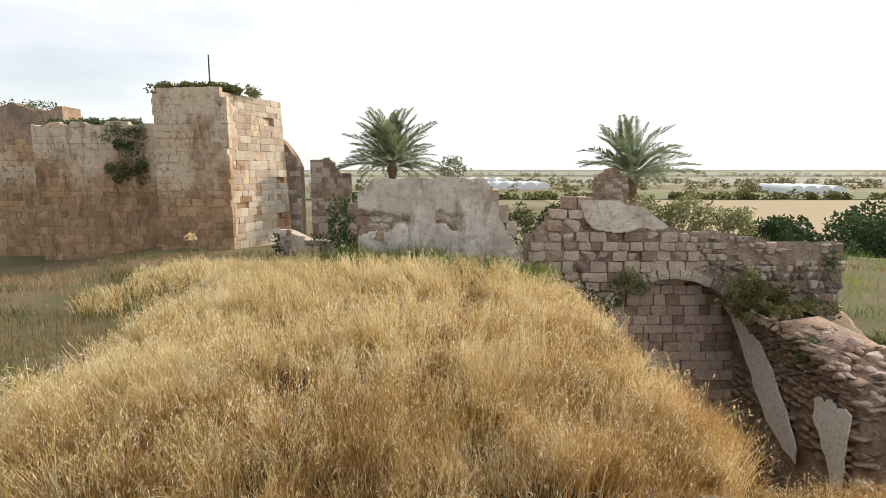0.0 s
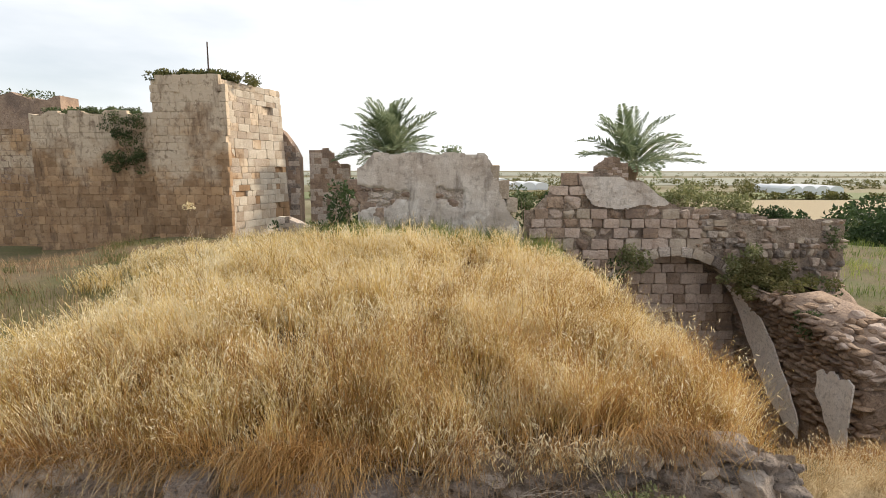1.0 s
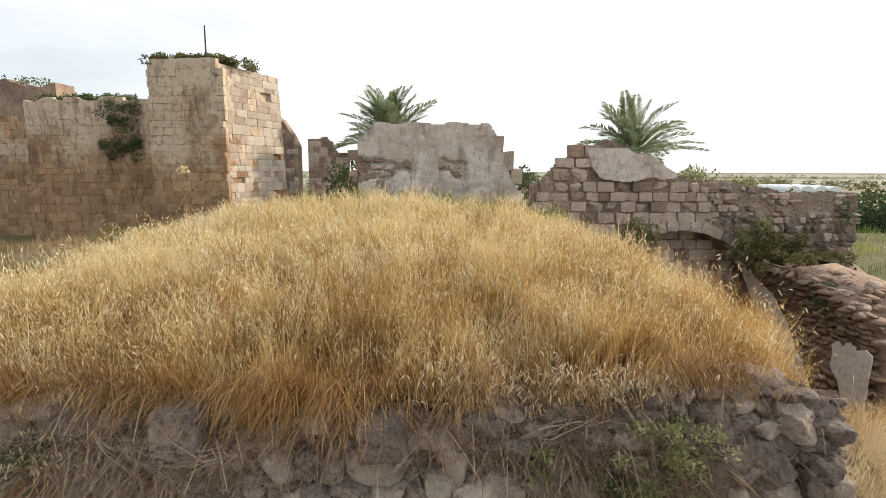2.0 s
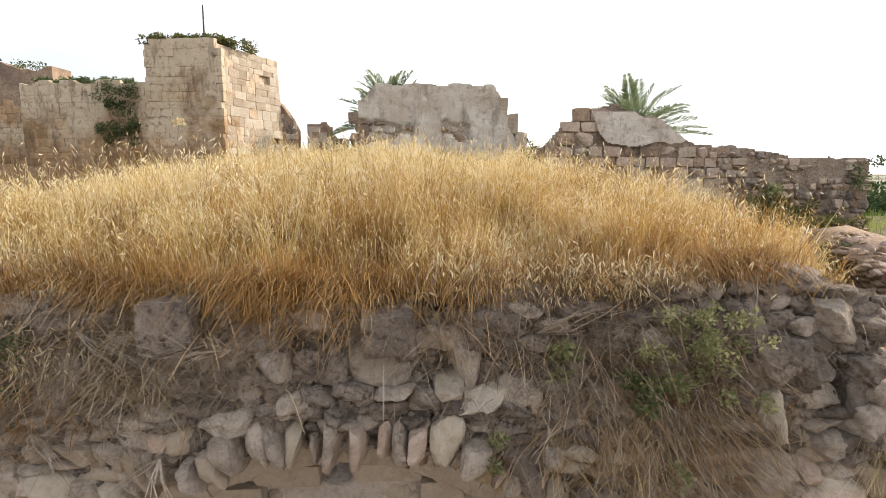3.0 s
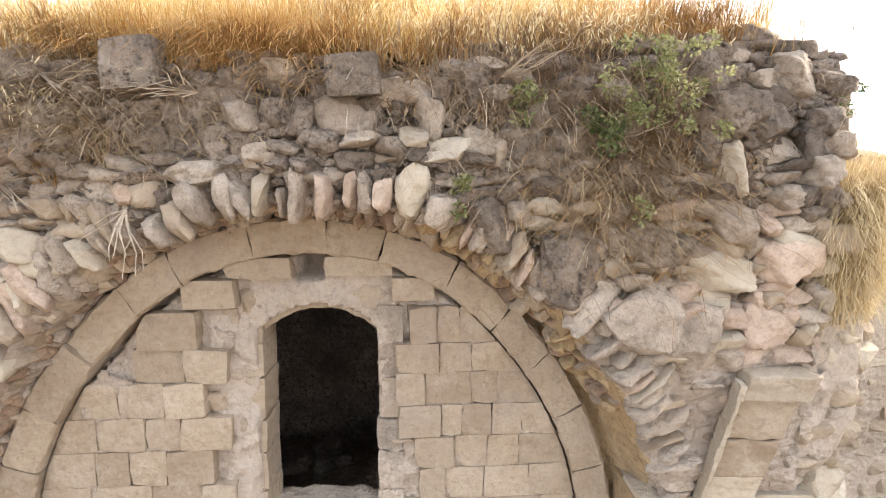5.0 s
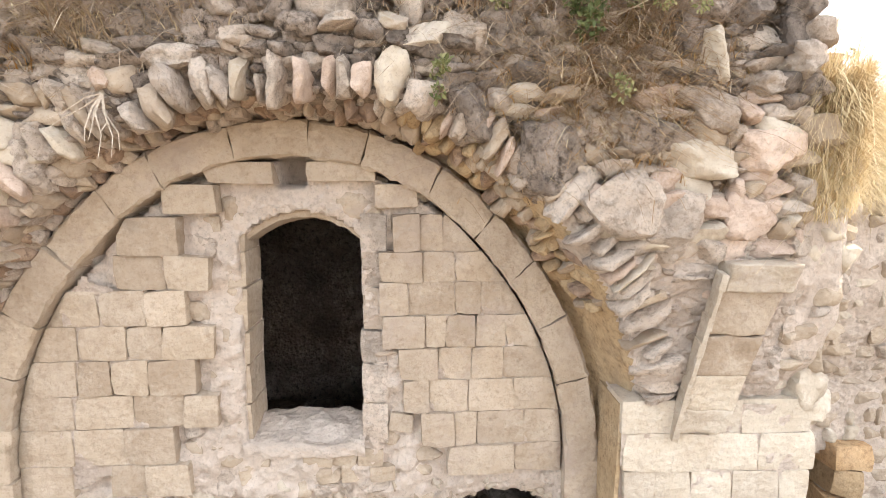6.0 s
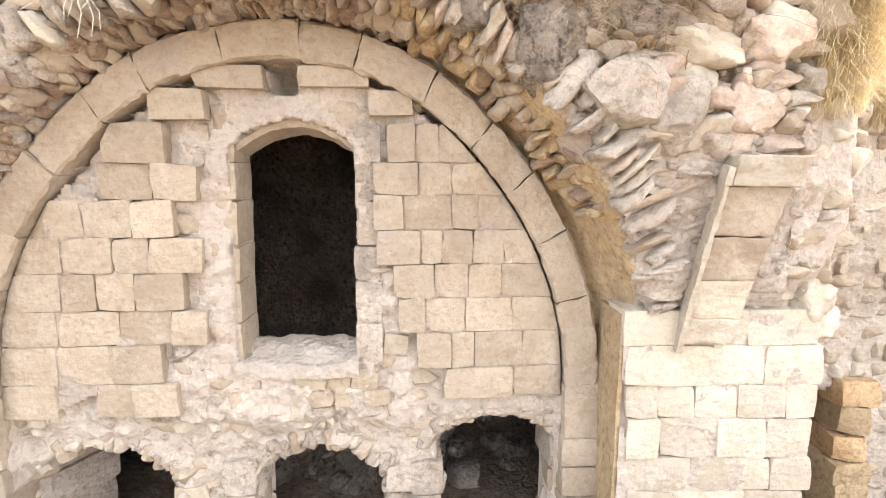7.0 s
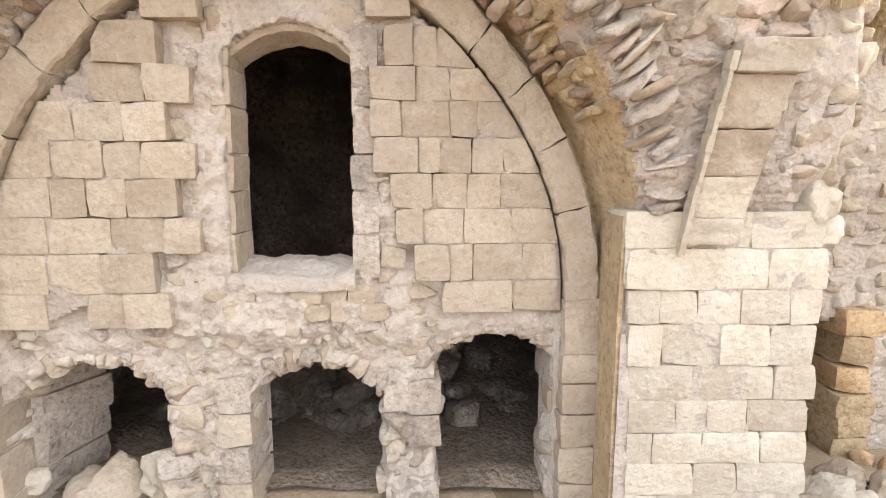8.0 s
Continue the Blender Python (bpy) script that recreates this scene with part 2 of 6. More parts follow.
BARK = soil_material("palm_bark", (0.20, 0.14, 0.09), (0.28, 0.20, 0.13), (0.09, 0.06, 0.04))
BLEACHED = soil_material("bleached_dead_wood", (0.62, 0.54, 0.46), (0.52, 0.44, 0.36), (0.30, 0.24, 0.19))
METAL = soil_material("rusty_iron", (0.10, 0.085, 0.075), (0.14, 0.10, 0.08), (0.05, 0.04, 0.04))
FILM = soil_material("white_plastic_film", (0.80, 0.80, 0.80), (0.76, 0.77, 0.78), (0.66, 0.67, 0.68))


# ---- building helpers ----
def link(name, bm, material, parent=None, label=""):
    """Links a bmesh as one mesh object."""
    mesh = bpy.data.meshes.new(name)
    bm.to_mesh(mesh)
    bm.free()
    for m in material if isinstance(material, (list, tuple)) else [material]:
        mesh.materials.append(m)
    ob = new(name, mesh)
    ob.parent = parent
    return tagged(ob, label)


def part(name, bm, material, parent, label=""):
    return link(name, bm, material, parent, label)


def smooth(mesh):
    mesh.polygons.foreach_set("use_smooth", [True] * len(mesh.polygons))


def wob(x, y, z, scale=1.0, octaves=4):
    return noise.fractal(Vector((x, y, z)) * scale, 1.0, 2.0, octaves)


def step(a, b, v):
    u = min(1.0, max(0.0, (v - a) / (b - a)))
    return u * u * (3 - 2 * u)


def rock_mesh(seed, block=0.5, fine=3):
    """A rough lump of stone inside a unit cube: rounded, with broken flats and an uneven skin."""
    rnd = random.Random(seed + 40)
    bm = bmesh.new()
    bmesh.ops.create_icosphere(bm, subdivisions=fine, radius=1.0)
    e = 2.6 + 3.5 * block
    flats = []
    for _ in range(7):
        n = Vector([rnd.gauss(0, 1) for _ in range(3)]).normalized()
        flats.append((n, rnd.uniform(0.36, 0.50)))
    for v in bm.verts:
        p = v.co.copy()
        p *= (abs(p.x) ** e + abs(p.y) ** e + abs(p.z) ** e) ** (-1 / e) * 0.54
        for n, h in flats:
            d = n.dot(p) - h
            if d > 0:
                p -= n * d * 0.9
        p *= 1 + 0.13 * wob(p.x + seed * 7.1, p.y, p.z, 2.6, 2)
        if fine > 2:
            p *= 1 + 0.075 * wob(p.x, p.y + seed * 3.3, p.z, 7.0, 2 if fine == 3 else 4)
        v.co = p
    bm.normal_update()
    for ed in bm.edges:
        ed.smooth = ed.calc_face_angle(0.0) < radians(42)
    mesh = bpy.data.meshes.new("rock")
    bm.to_mesh(mesh)
    bm.free()
    smooth(mesh)
    return mesh


def ashlar_mesh(seed, chip=0.05):
    """A squared block inside a unit cube, with worn round edges, a chipped corner or two and an uneven face."""
    rnd = random.Random(seed)
    bm = bmesh.new()
    bmesh.ops.create_cube(bm, size=1.0)
    bmesh.ops.subdivide_edges(bm, edges=bm.edges[:], cuts=3, use_grid_fill=True)
    skew = [rnd.uniform(-chip, chip) * 0.5 for _ in range(6)]
    broken = [(Vector((rnd.choice((-0.5, 0.5)), -0.5, rnd.choice((-0.5, 0.5)))), rnd.uniform(0.02, 0.11)) for _ in range(2)]
    for v in bm.verts:
        p = Vector([math.copysign(0.43, c) if 0.2 < abs(c) < 0.3 else c for c in v.co])
        outer = sum(abs(c) > 0.47 for c in p)
        if outer > 1:
            p *= 1 - (0.016 if outer == 2 else 0.032) * (1 + 0.9 * wob(p.x + seed, p.y, p.z, 3.1, 2))
        p.x += skew[0] * p.z + skew[1] * p.z * p.x
        p.z += skew[2] * p.x + skew[3] * p.x * p.z
        for corner, deep in broken:
            near = max(0.0, 1 - (p - corner).length / 0.35)
            p -= corner * deep * near
        p.y += 0.05 * wob(p.x + 3 * seed, p.y, p.z, 2.6, 3)
        v.co = p
    bm.normal_update()
    for ed in bm.edges:
        ed.smooth = ed.calc_face_angle(0.0) < radians(50)
    mesh = bpy.data.meshes.new("ashlar")
    bm.to_mesh(mesh)
    bm.free()
    smooth(mesh)
    return mesh


def dressed(variants, material):
    """The same shapes in one material, to share between pieces."""
    out = []
    for m in variants:
        c = m.copy()
        c.materials.append(material)
        out.append(c)
    return out


ROCKS = [rock_mesh(i, 0.25 + 0.12 * (i % 5)) for i in range(12)]
BLOCKS = [ashlar_mesh(i, 0.05 + 0.02 * (i % 4)) for i in range(14)]
CHIPS = [rock_mesh(i + 60, 0.3, 1) for i in range(7)]
BOULDERS = [rock_mesh(i + 20, 0.45 + 0.1 * (i % 3), 4) for i in range(7)]
SLABS = [rock_mesh(i + 90, 1.0) for i in range(8)]
KIT = {m.name: (dressed(ROCKS, m), dressed(BLOCKS, m), dressed(BOULDERS, m), dressed(SLABS, m)) for m in (CREAM, RUBBLE, GREY, OCHRE, BROWN, ORANGE, AMBER, WHITE, PINK, TOWERSTONE)}
RND = random.Random(7)


def piece(name, material, parent, place, size, turn=(0, 0, 0), squared=False):
    """One stone: place is its middle, size its extent along its own axes, turn in degrees."""
    ob = new(name, RND.choice(KIT[material.name][int(squared)]))
    ob.parent = parent
    ob.matrix_local = pose(*place, *turn) @ Matrix.Diagonal((*size, 1))
    return ob


def courses(x0, x1, z0, z1, height, width, jitter=0.25, stagger=True):
    """Lays courses: yields middle x, middle z, width, height of each stone."""
    z = z0
    while z < z1 - 0.3 * height:
        h = height * RND.uniform(1 - jitter, 1 + jitter)
        x = x0 - (RND.uniform(0, width) if stagger else 0)
        while x < x1:
            w = width * RND.uniform(1 - 1.4 * jitter, 1 + 1.6 * jitter)
            yield x + w / 2, z + h / 2, w, h
            x += w
        z += h


def relief(x0, x1, z0, z1, cell, depth, solid, top=None):
    """A wall face over x and z: depth(x, z) gives y; cells whose middle is not solid stay open."""
    bm = bmesh.new()
    nx, nz = round((x1 - x0) / cell), round((z1 - z0) / cell)
    grid = {}

    def corner(i, k):
        if (i, k) not in grid:
            x, z = x0 + i * cell, z0 + k * cell
            if top:
                z = min(z, top(x))
            grid[i, k] = bm.verts.new((x, depth(x, z), z))
        return grid[i, k]
    for i in range(nx):
        for k in range(nz):
            if solid(x0 + (i + 0.5) * cell, z0 + (k + 0.5) * cell):
                bm.faces.new((corner(i, k), corner(i + 1, k), corner(i + 1, k + 1), corner(i, k + 1)))
    return bm


def box(bm, x0, x1, y0, y1, z0, z1):
    m = Matrix.LocRotScale(((x0 + x1) / 2, (y0 + y1) / 2, (z0 + z1) / 2), None, (x1 - x0, y1 - y0, z1 - z0))
    bmesh.ops.create_cube(bm, size=1.0, matrix=m)


def sheet(xs, ys, height):
    bm = bmesh.new()
    rows = [[bm.verts.new((x, y, height(x, y))) for y in ys] for x in xs]
    for a, b in zip(rows, rows[1:]):
        for i in range(len(ys) - 1):
            bm.faces.new((a[i], b[i], b[i + 1], a[i + 1]))
    return bm


def joined(name, variants, poses, material, parent=None, label=""):
    """Many small pieces in one mesh."""
    data = []
    for m in variants:
        v = np.array([p.co[:] for p in m.vertices])
        data.append((v, [tuple(p.vertices) for p in m.polygons]))
    verts, faces, at = [], [], 0
    for i, m in enumerate(poses):
        v, f = data[i % len(data)]
        mat = np.array(m)
        verts.append(v @ mat[:3, :3].T + mat[:3, 3])
        faces.extend([tuple(k + at for k in face) for face in f])
        at += len(v)
    mesh = bpy.data.meshes.new(name)
    mesh.from_pydata(np.concatenate(verts).tolist(), [], faces)
    mesh.materials.append(material)
    smooth(mesh)
    ob = new(name, mesh)
    ob.parent = parent
    return tagged(ob, label, kind="stuff")


def empty(name, place=(0, 0, 0)):
    ob = new(name)
    ob.location = place
    return ob


# ---- ground ----
def plateau(x, y):
    z = 5.9 + 0.25 * wob(x, y, 0, 0.12, 3)
    z -= 1.2 * step(-14, -24, x) * step(18, 28, y)
    z += 0.65 * math.exp(-((x + 8.5) / 4.2) ** 2 - ((y - 19) / 3.6) ** 2)
    z -= 10.2 * step(34, 62, y + 0.35 * max(0.0, x))
    return max(-4.2, z) if y > 30 else z


def ground_z(x, y):
    z = plateau(x, y)
    pit = step(3.4, 4.2, x) * step(11.3, 10.6, x) * step(7.7, 8.9, y) * step(16.6, 15.6, y)
    z = z + (2.6 - z) * pit
    if 3.0 < x < 11:
        z -= 0.7 * step(10.5, 8.5, y) * step(3.0, 3.4, x) * step(11, 9, x)
    inside = step(-5.4, -4.9, x) * step(2.7, 2.4, x) * step(12.6, 12.0, y)
    front = step(5.0, 4.8, y)
    nook = step(3.0, 3.2, x) * step(9.0, 8.0, x) * step(6.95, 6.75, y)
    low = max(inside, front, nook)
    return z + (0.05 * wob(x, y, 3, 1.2, 3) - z) * low


def spread(a, b, fine, far, grow=1.25):
    """Grid lines: even between a and b, then ever wider, out to far."""
    mid = [a + (b - a) * i / round((b - a) / fine) for i in range(round((b - a) / fine) + 1)]
    out, s = [], fine
    v = b
    while v < far:
        s *= grow
        v += s
        out.append(v)
    low, s, v = [], fine, a
    while v > -far:
        s *= grow
        v -= s
        low.append(v)
    return low[::-1] + mid + out


ground = link("ground", sheet(spread(-13, 14, 0.22, 4200), spread(-3, 18, 0.2, 4200), ground_z), GROUND)
smooth(ground.data)
tagged(ground, "dry earth and grass ground sloping to a wide plain", "ground", kind="structure")


def flat(name, material, x0, x1, y0, y1, z, label):
    nx = 6
    bm = sheet([x0 + (x1 - x0) * i / nx for i in range(nx + 1)], [y0 + (y1 - y0) * i / nx for i in range(nx + 1)],
               lambda x, y: z)
    return tagged(link(name, bm, material), label, "field", kind="structure")


flat("field", WHEAT, 46, 290, 98, 250, -4.05, "yellow stubble field on the plain below the ruin")
flat("crop_field", CROP, -120, 420, 256, 330, -4.0, "green crop strip beyond the stubble field")
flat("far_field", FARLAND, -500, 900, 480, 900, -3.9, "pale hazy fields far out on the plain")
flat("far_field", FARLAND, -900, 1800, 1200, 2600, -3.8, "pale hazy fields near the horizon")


yard = link("courtyard", sheet([-30 + i for i in range(61)], [-30 + i for i in range(38)], lambda x, y: ground_z(x, min(y, 4.5)) + 0.03 + 0.05 * abs(wob(x, y, 0, 0.8, 3))), DUST)
smooth(yard.data)
# separate darker sheet: the chamber's shade is put into the floor colour
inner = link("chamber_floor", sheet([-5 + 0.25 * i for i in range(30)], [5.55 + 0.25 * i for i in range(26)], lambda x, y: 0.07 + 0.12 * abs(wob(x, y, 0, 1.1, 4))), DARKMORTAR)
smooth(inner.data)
tagged(inner, "debris-strewn floor of the vaulted chamber, darkened for its shade", "floor", kind="structure")
tagged(yard, "dusty trodden earth before and inside the vault", "ground", kind="structure")


# ---- the mound over the vault ----
def mound_z(x, y):
    crest = 7.0 + 0.46 * step(4.6, 6.4, y) + 0.45 * step(5.8, 12.5, y)
    u = abs(x + 1.4) / 4.5
    fall = (0.42 + 0.2 * step(5, 9, y)) * u ** 2.4 * (1.2 if x < -1.4 else 1.0)
    z = crest - fall + 0.10 * wob(x, y, 0, 0.7, 4)
    z += 0.2 * step(0.2, 1.6, x) * step(6.0, 4.8, y) * step(3.4, 2.6, x)
    out = 0.65 * step(5.4, 6.2, y) * step(8.4, 6.8, y)  # the shoulder widens behind the wall
    z -= 3.2 * step(2.95 + out, 3.9 + out, x) * (0.35 + 0.65 * step(4.6, 7, y))
    z -= 1.6 * step(-5.4, -8.6, x)
    z -= 2.2 * step(15.2, 17.5, y)
    return z


xs = [-9.4 + 0.2 * i for i in range(69)] + [4.45]
ys = [4.62 + 0.2 * i for i in range(66)]
bm = sheet(xs, ys, mound_z)
for e in [e for e in bm.edges if e.is_boundary and all(v.co.x > 4.4 for v in e.verts)]:
    a, b = (bm.verts.new((v.co.x, max(5.5, v.co.y + 0.02), 0.0)) for v in e.verts)
    bm.faces.new((e.verts[0], e.verts[1], b, a))
for v in bm.verts:
    if v.co.x > 3.15 and v.co.y < 6.0:
        v.co.x = 3.15 + 0.1 * (v.co.x - 3.15)
mound = link("grassy_mound", bm, SOIL)
smooth(mound.data)
tagged(mound, "earth mound heaped over the old stone vault", "mound", kind="structure")

# dark chamber behind the doorways
bm = bmesh.new()
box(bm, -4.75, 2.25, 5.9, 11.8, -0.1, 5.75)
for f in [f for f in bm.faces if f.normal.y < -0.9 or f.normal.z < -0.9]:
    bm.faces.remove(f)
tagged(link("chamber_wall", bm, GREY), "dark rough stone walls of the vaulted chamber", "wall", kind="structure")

# ---- the arch ----
AX, SPRING, HALF, INSET = -1.16, 2.25, 2.65, 0.489
RAD = HALF + INSET


def swell(u, h):
    """The pointed arch is rounded at its crown: a little lower there, a little fuller beside it."""
    s = 1 - math.atan2(h, u + INSET) / 1.414
    return 0.05 * math.exp(-((s - 0.27) / 0.17) ** 2) - 0.05 * math.exp(-(s / 0.1) ** 2)


def in_arch(x, z, off=0.0):
    u = abs(x - AX)
    if z < SPRING:
        return u < HALF + off
    return (u + INSET) ** 2 + (z - SPRING) ** 2 < (RAD + off + swell(u, z - SPRING)) ** 2


def arch_point(s, off):
    """s runs from -1 at the left springing over 0 at the crown to 1; gives x, z and the lean from upright in degrees."""
    top = math.acos(INSET / (RAD + off))
    a = top * (1 - abs(s))
    side = 1 if s >= 0 else -1
    off += 0.05 * math.exp(-((abs(s) - 0.27) / 0.17) ** 2) - 0.05 * math.exp(-(s / 0.1) ** 2)
    return AX + side * ((RAD + off) * math.cos(a) - INSET), SPRING + (RAD + off) * math.sin(a), side * (90 - math.degrees(a))


def face_y(x):
    return 5.22 + 0.06 * (x - AX)


def front_y(x, z):
    y = 4.50 - 0.06 * step(6.8, 6.0, z) + 0.10 * step(6.7, 7.2, z)
    y -= 0.24 * math.exp(-((x - 1.6) / 0.7) ** 2 - ((z - 4.8) / 0.7) ** 2)
    y += (0.16 * step(4.5, 3.8, z) + 0.14 * step(3.5, 3.1, z)) * step(1.6, 1.95, x)
    return y


def window_open(x, z, grow=0.0):
    top = 4.52 + 0.24 * (1 - min(1.0, abs(x + 1.1) / 0.56) ** 2)
    return -1.64 - grow < x < -0.57 + grow + 0.03 * wob(0, 3, z, 4, 3) and 2.55 + 0.05 * wob(x, 0, 0, 5, 3) - grow < z < top + grow


DOORS = ((-3.78, -2.42, 1.22, 0.40), (-1.60, -0.31, 1.22, 0.34), (0.27, 1.40, 1.56, 0.26))


def peep(x, z):
    return -1.31 < x < -1.04 and 5.03 < z < 5.29


def door_open(x, z, grow=0.0):
    ragged = 0.05 * wob(x, 0, z, 5, 3)
    for a, b, spring, rise in DOORS:
        u = (x - (a + b) / 2) / ((b - a) / 2 + grow)
        if a > 0:
            ragged *= 0.25  # the last doorway keeps its clean edges
        if abs(u + ragged) < 1 and z < spring + grow + rise * (1 - u * u) + ragged:
            return True
    return False


def facade_top(x):
    return 6.96 + 0.20 * wob(x, 0, 0, 1.1, 3) + 0.22 * step(0.2, 1.8, x) - 0.25 * step(2.6, 3.2, x)


def facade_solid(x, z):
    return z < facade_top(x) and (z < 4.4 or x < 3.22 + 0.1 * wob(1, 0, z, 1.6, 3)) and not window_open(x, z) and not door_open(x, z)


def rough_edge(x):
    """How far outside the dressed ring the rubble vault breaks off: close on one side, further back on the other."""
    return 0.42 + 0.20 * step(-1.0, 0.4, x)


def beyond_ring(x, z):
    """How far outside the arch's inner line a place lies."""
    u = abs(x - AX)
    return u - HALF if z < SPRING else math.hypot(u + INSET, z - SPRING) - RAD - swell(u, z - SPRING)


def facade_y(x, z):
    if window_open(x, z, 0.03) or peep(x, z):
        return 5.76
    if door_open(x, z, 0.03):
        return 6.4 if x < -2 else 5.95
    n = wob(x, 1.7, z, 2.4, 5)
    if in_arch(x, z, 0.36):
        rough = 0.0
        if in_arch(x, z, 0.02) and not in_arch(x, z, -0.035) and z > 2.1:
            return face_y(x) + 0.3  # the open crack behind the ring
        if in_arch(x, z, -0.02):
            rough = 0.055 - 0.01 * step(2.2, 1.6, z)
            if z < 2.0:
                rough += 0.10 * step(2.0, 1.7, z)
        return face_y(x) + rough + 0.08 * n + 0.05 * wob(x, 9, z, 8, 4)
    inwards = step(rough_edge(x) + 0.06, 0.37, beyond_ring(x, z))  # the broken edge slopes back to the ring
    y = front_y(x, z) + 0.08 + 0.035 * step(4.6, 5.2, z) + 0.08 * n + 0.05 * wob(x, 4, z, 7, 4)
    gap = 6.17 - 0.09 * (x + 0.85) - 0.42 * max(0.0, -1.05 - x)
    if -1.6 < x < -0.05 and abs(z - gap) < 0.035:
        y += 0.25  # the open joint over the crown stones
    return y + (face_y(x) + 0.1 - y) * inwards


bm = relief(-7.2, 3.35, -0.1, 7.5, 0.033, facade_y, facade_solid, facade_top)
for f in bm.faces:  # weathered top: darker earthy mortar, with crevice shade put into its colour
    c = f.calc_center_median()
    if c.z > 5.3 + 0.5 * wob(c.x, 0, c.z, 0.9, 3) and not in_arch(c.x, c.z, 0.45):
        f.material_index = 1
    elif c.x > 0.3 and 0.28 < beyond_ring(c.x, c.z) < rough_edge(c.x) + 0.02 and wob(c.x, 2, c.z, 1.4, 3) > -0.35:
        f.material_index = 2  # amber soffit, broken up by noise
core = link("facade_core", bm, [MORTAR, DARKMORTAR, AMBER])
smooth(core.data)
tagged(core, "lime mortar core of the ruined vault front", "wall", kind="structure")

# ---- stones of the vault front ----
rubble_wall = tagged(empty("rubble_wall", (0, 4.5, 0)), "rough grey weathered rubble wall above the broken vault", "wall")
hero = [  # x, z, width, height, material: the large stones
    (-2.21, 6.81, 0.36, 0.34, GREY), (-0.60, 6.76, 0.36, 0.28, GREY), (2.32, 6.48, 0.54, 0.34, GREY), (2.12, 6.80, 0.40, 0.30, GREY),
    (2.80, 6.82, 0.36, 0.28, RUBBLE), (2.34, 6.08, 0.22, 0.36, WHITE), (2.35, 5.68, 0.33, 0.36, RUBBLE), (3.02, 6.02, 0.32, 0.26, RUBBLE),
    (2.22, 5.27, 0.68, 0.26, WHITE), (2.80, 5.32, 0.54, 0.34, PINK), (1.58, 4.90, 0.56, 0.44, RUBBLE), (2.02, 4.77, 0.40, 0.44, RUBBLE),
    (2.70, 4.82, 0.40, 0.32, PINK), (1.88, 5.46, 0.56, 0.26, GREY), (1.06, 5.22, 0.52, 0.56, GREY), (0.46, 5.63, 0.34, 0.38, GREY),
    (0.10, 6.20, 0.34, 0.19, WHITE), (-0.16, 6.32, 0.20, 0.15, WHITE), (-3.26, 5.47, 0.34, 0.24, WHITE), (-1.48, 6.47, 0.27, 0.20, RUBBLE),
    (-1.90, 6.02, 0.44, 0.20, RUBBLE), (2.72, 5.86, 0.26, 0.20, RUBBLE), (2.62, 5.66, 0.18, 0.18, PINK), (3.02, 6.42, 0.28, 0.20, GREY),
]
for x, z, w, h, m in hero:
    square = m is GREY and z > 6.7 and x < 0
    piece("stone", m, rubble_wall, (x, front_y(x, z) - 4.5 + (-0.05 if square else 0.10), z), (w * 1.08, 0.42, h * 1.08), (RND.uniform(-6, 6), RND.uniform(-6, 6), RND.uniform(-6, 6)), squared=1 if square else 2)


def clear_of(x, z, grow=0.8):
    return all(abs(x - a) > w / 2 * grow or abs(z - b) > h / 2 * grow for a, b, w, h, _ in hero)


for x, z, w, h in courses(-4.5, 3.2, 3.0, 7.1, 0.16, 0.20, 0.4):
    z += 0.05 * wob(x, 0, z, 1.5, 2)
    if in_arch(x, z, rough_edge(x) + 0.26) or not facade_solid(x, z + 0.06) or not clear_of(x, z) or (z < 3.3 and x > 1.8):
        continue
    mortared = 1.5 < x < 3.3 and z < 4.55  # this flank is mostly mortar
    if RND.random() < (0.45 if mortared else 0.12 if z > 6 else 0.04):
        continue
    low = z < 5.75 + 0.25 * wob(x, 2, z, 1.2, 2)
    m = RND.choice([RUBBLE, RUBBLE, WHITE, RUBBLE, CREAM, PINK] if low else [GREY, GREY, RUBBLE, GREY])
    big = RND.uniform(0.75, 1.0) if mortared else RND.uniform(1.1, 1.65)
    piece("stone", m, rubble_wall, (x, front_y(x, z) - 4.5 + 0.16 - RND.uniform(0.0, 0.03 if mortared else 0.09), z), (w * big, RND.uniform(0.28, 0.36), h * big * (0.7 if mortared else 1.0)),
          (RND.uniform(-10, 10), RND.uniform(-9, 9), RND.uniform(-10, 10)), 0)

bed = relief(1.68, 3.2, 3.18, 4.62, 0.03, lambda x, z: front_y(x, z) - 4.5 + 0.03 + 0.05 * wob(x, 3, z, 3.0, 5) + 0.025 * wob(x * 0.5, 8, z, 14, 4) + 0.2 * step(4.35, 4.62, z),
             lambda x, z: not in_arch(x, z, 0.66))
part("mortar_bed", bed, MORTAR, rubble_wall, "crumbling pale lime mortar between the stones")

chips = []
for i in range(7000):
    x, z = RND.uniform(-4.4, 3.2), RND.uniform(3.2 if i < 4600 else 5.7, 7.1)
    if in_arch(x, z, rough_edge(x) + 0.08) or not facade_solid(x, z + 0.04) or (1.7 < x and z < 4.7 and RND.random() < 0.7):
        continue
    w = RND.uniform(0.04, 0.11)
    chips.append(pose(x, front_y(x, z) - 4.5 + RND.uniform(0.03, 0.09), z, *[RND.uniform(-35, 35) for _ in range(3)]) @ Matrix.Diagonal((w * 1.5, w, w * 0.8, 1)))
joined("rubble_fill", CHIPS, [m for m in chips[::2] if m.translation.z < 6.2], RUBBLE, rubble_wall, "small pale stone chips in the mortar")
joined("rubble_fill", CHIPS, [m for m in chips[1::2] if m.translation.z > 5.5], GREY, rubble_wall, "small grey stone chips in the mortar")

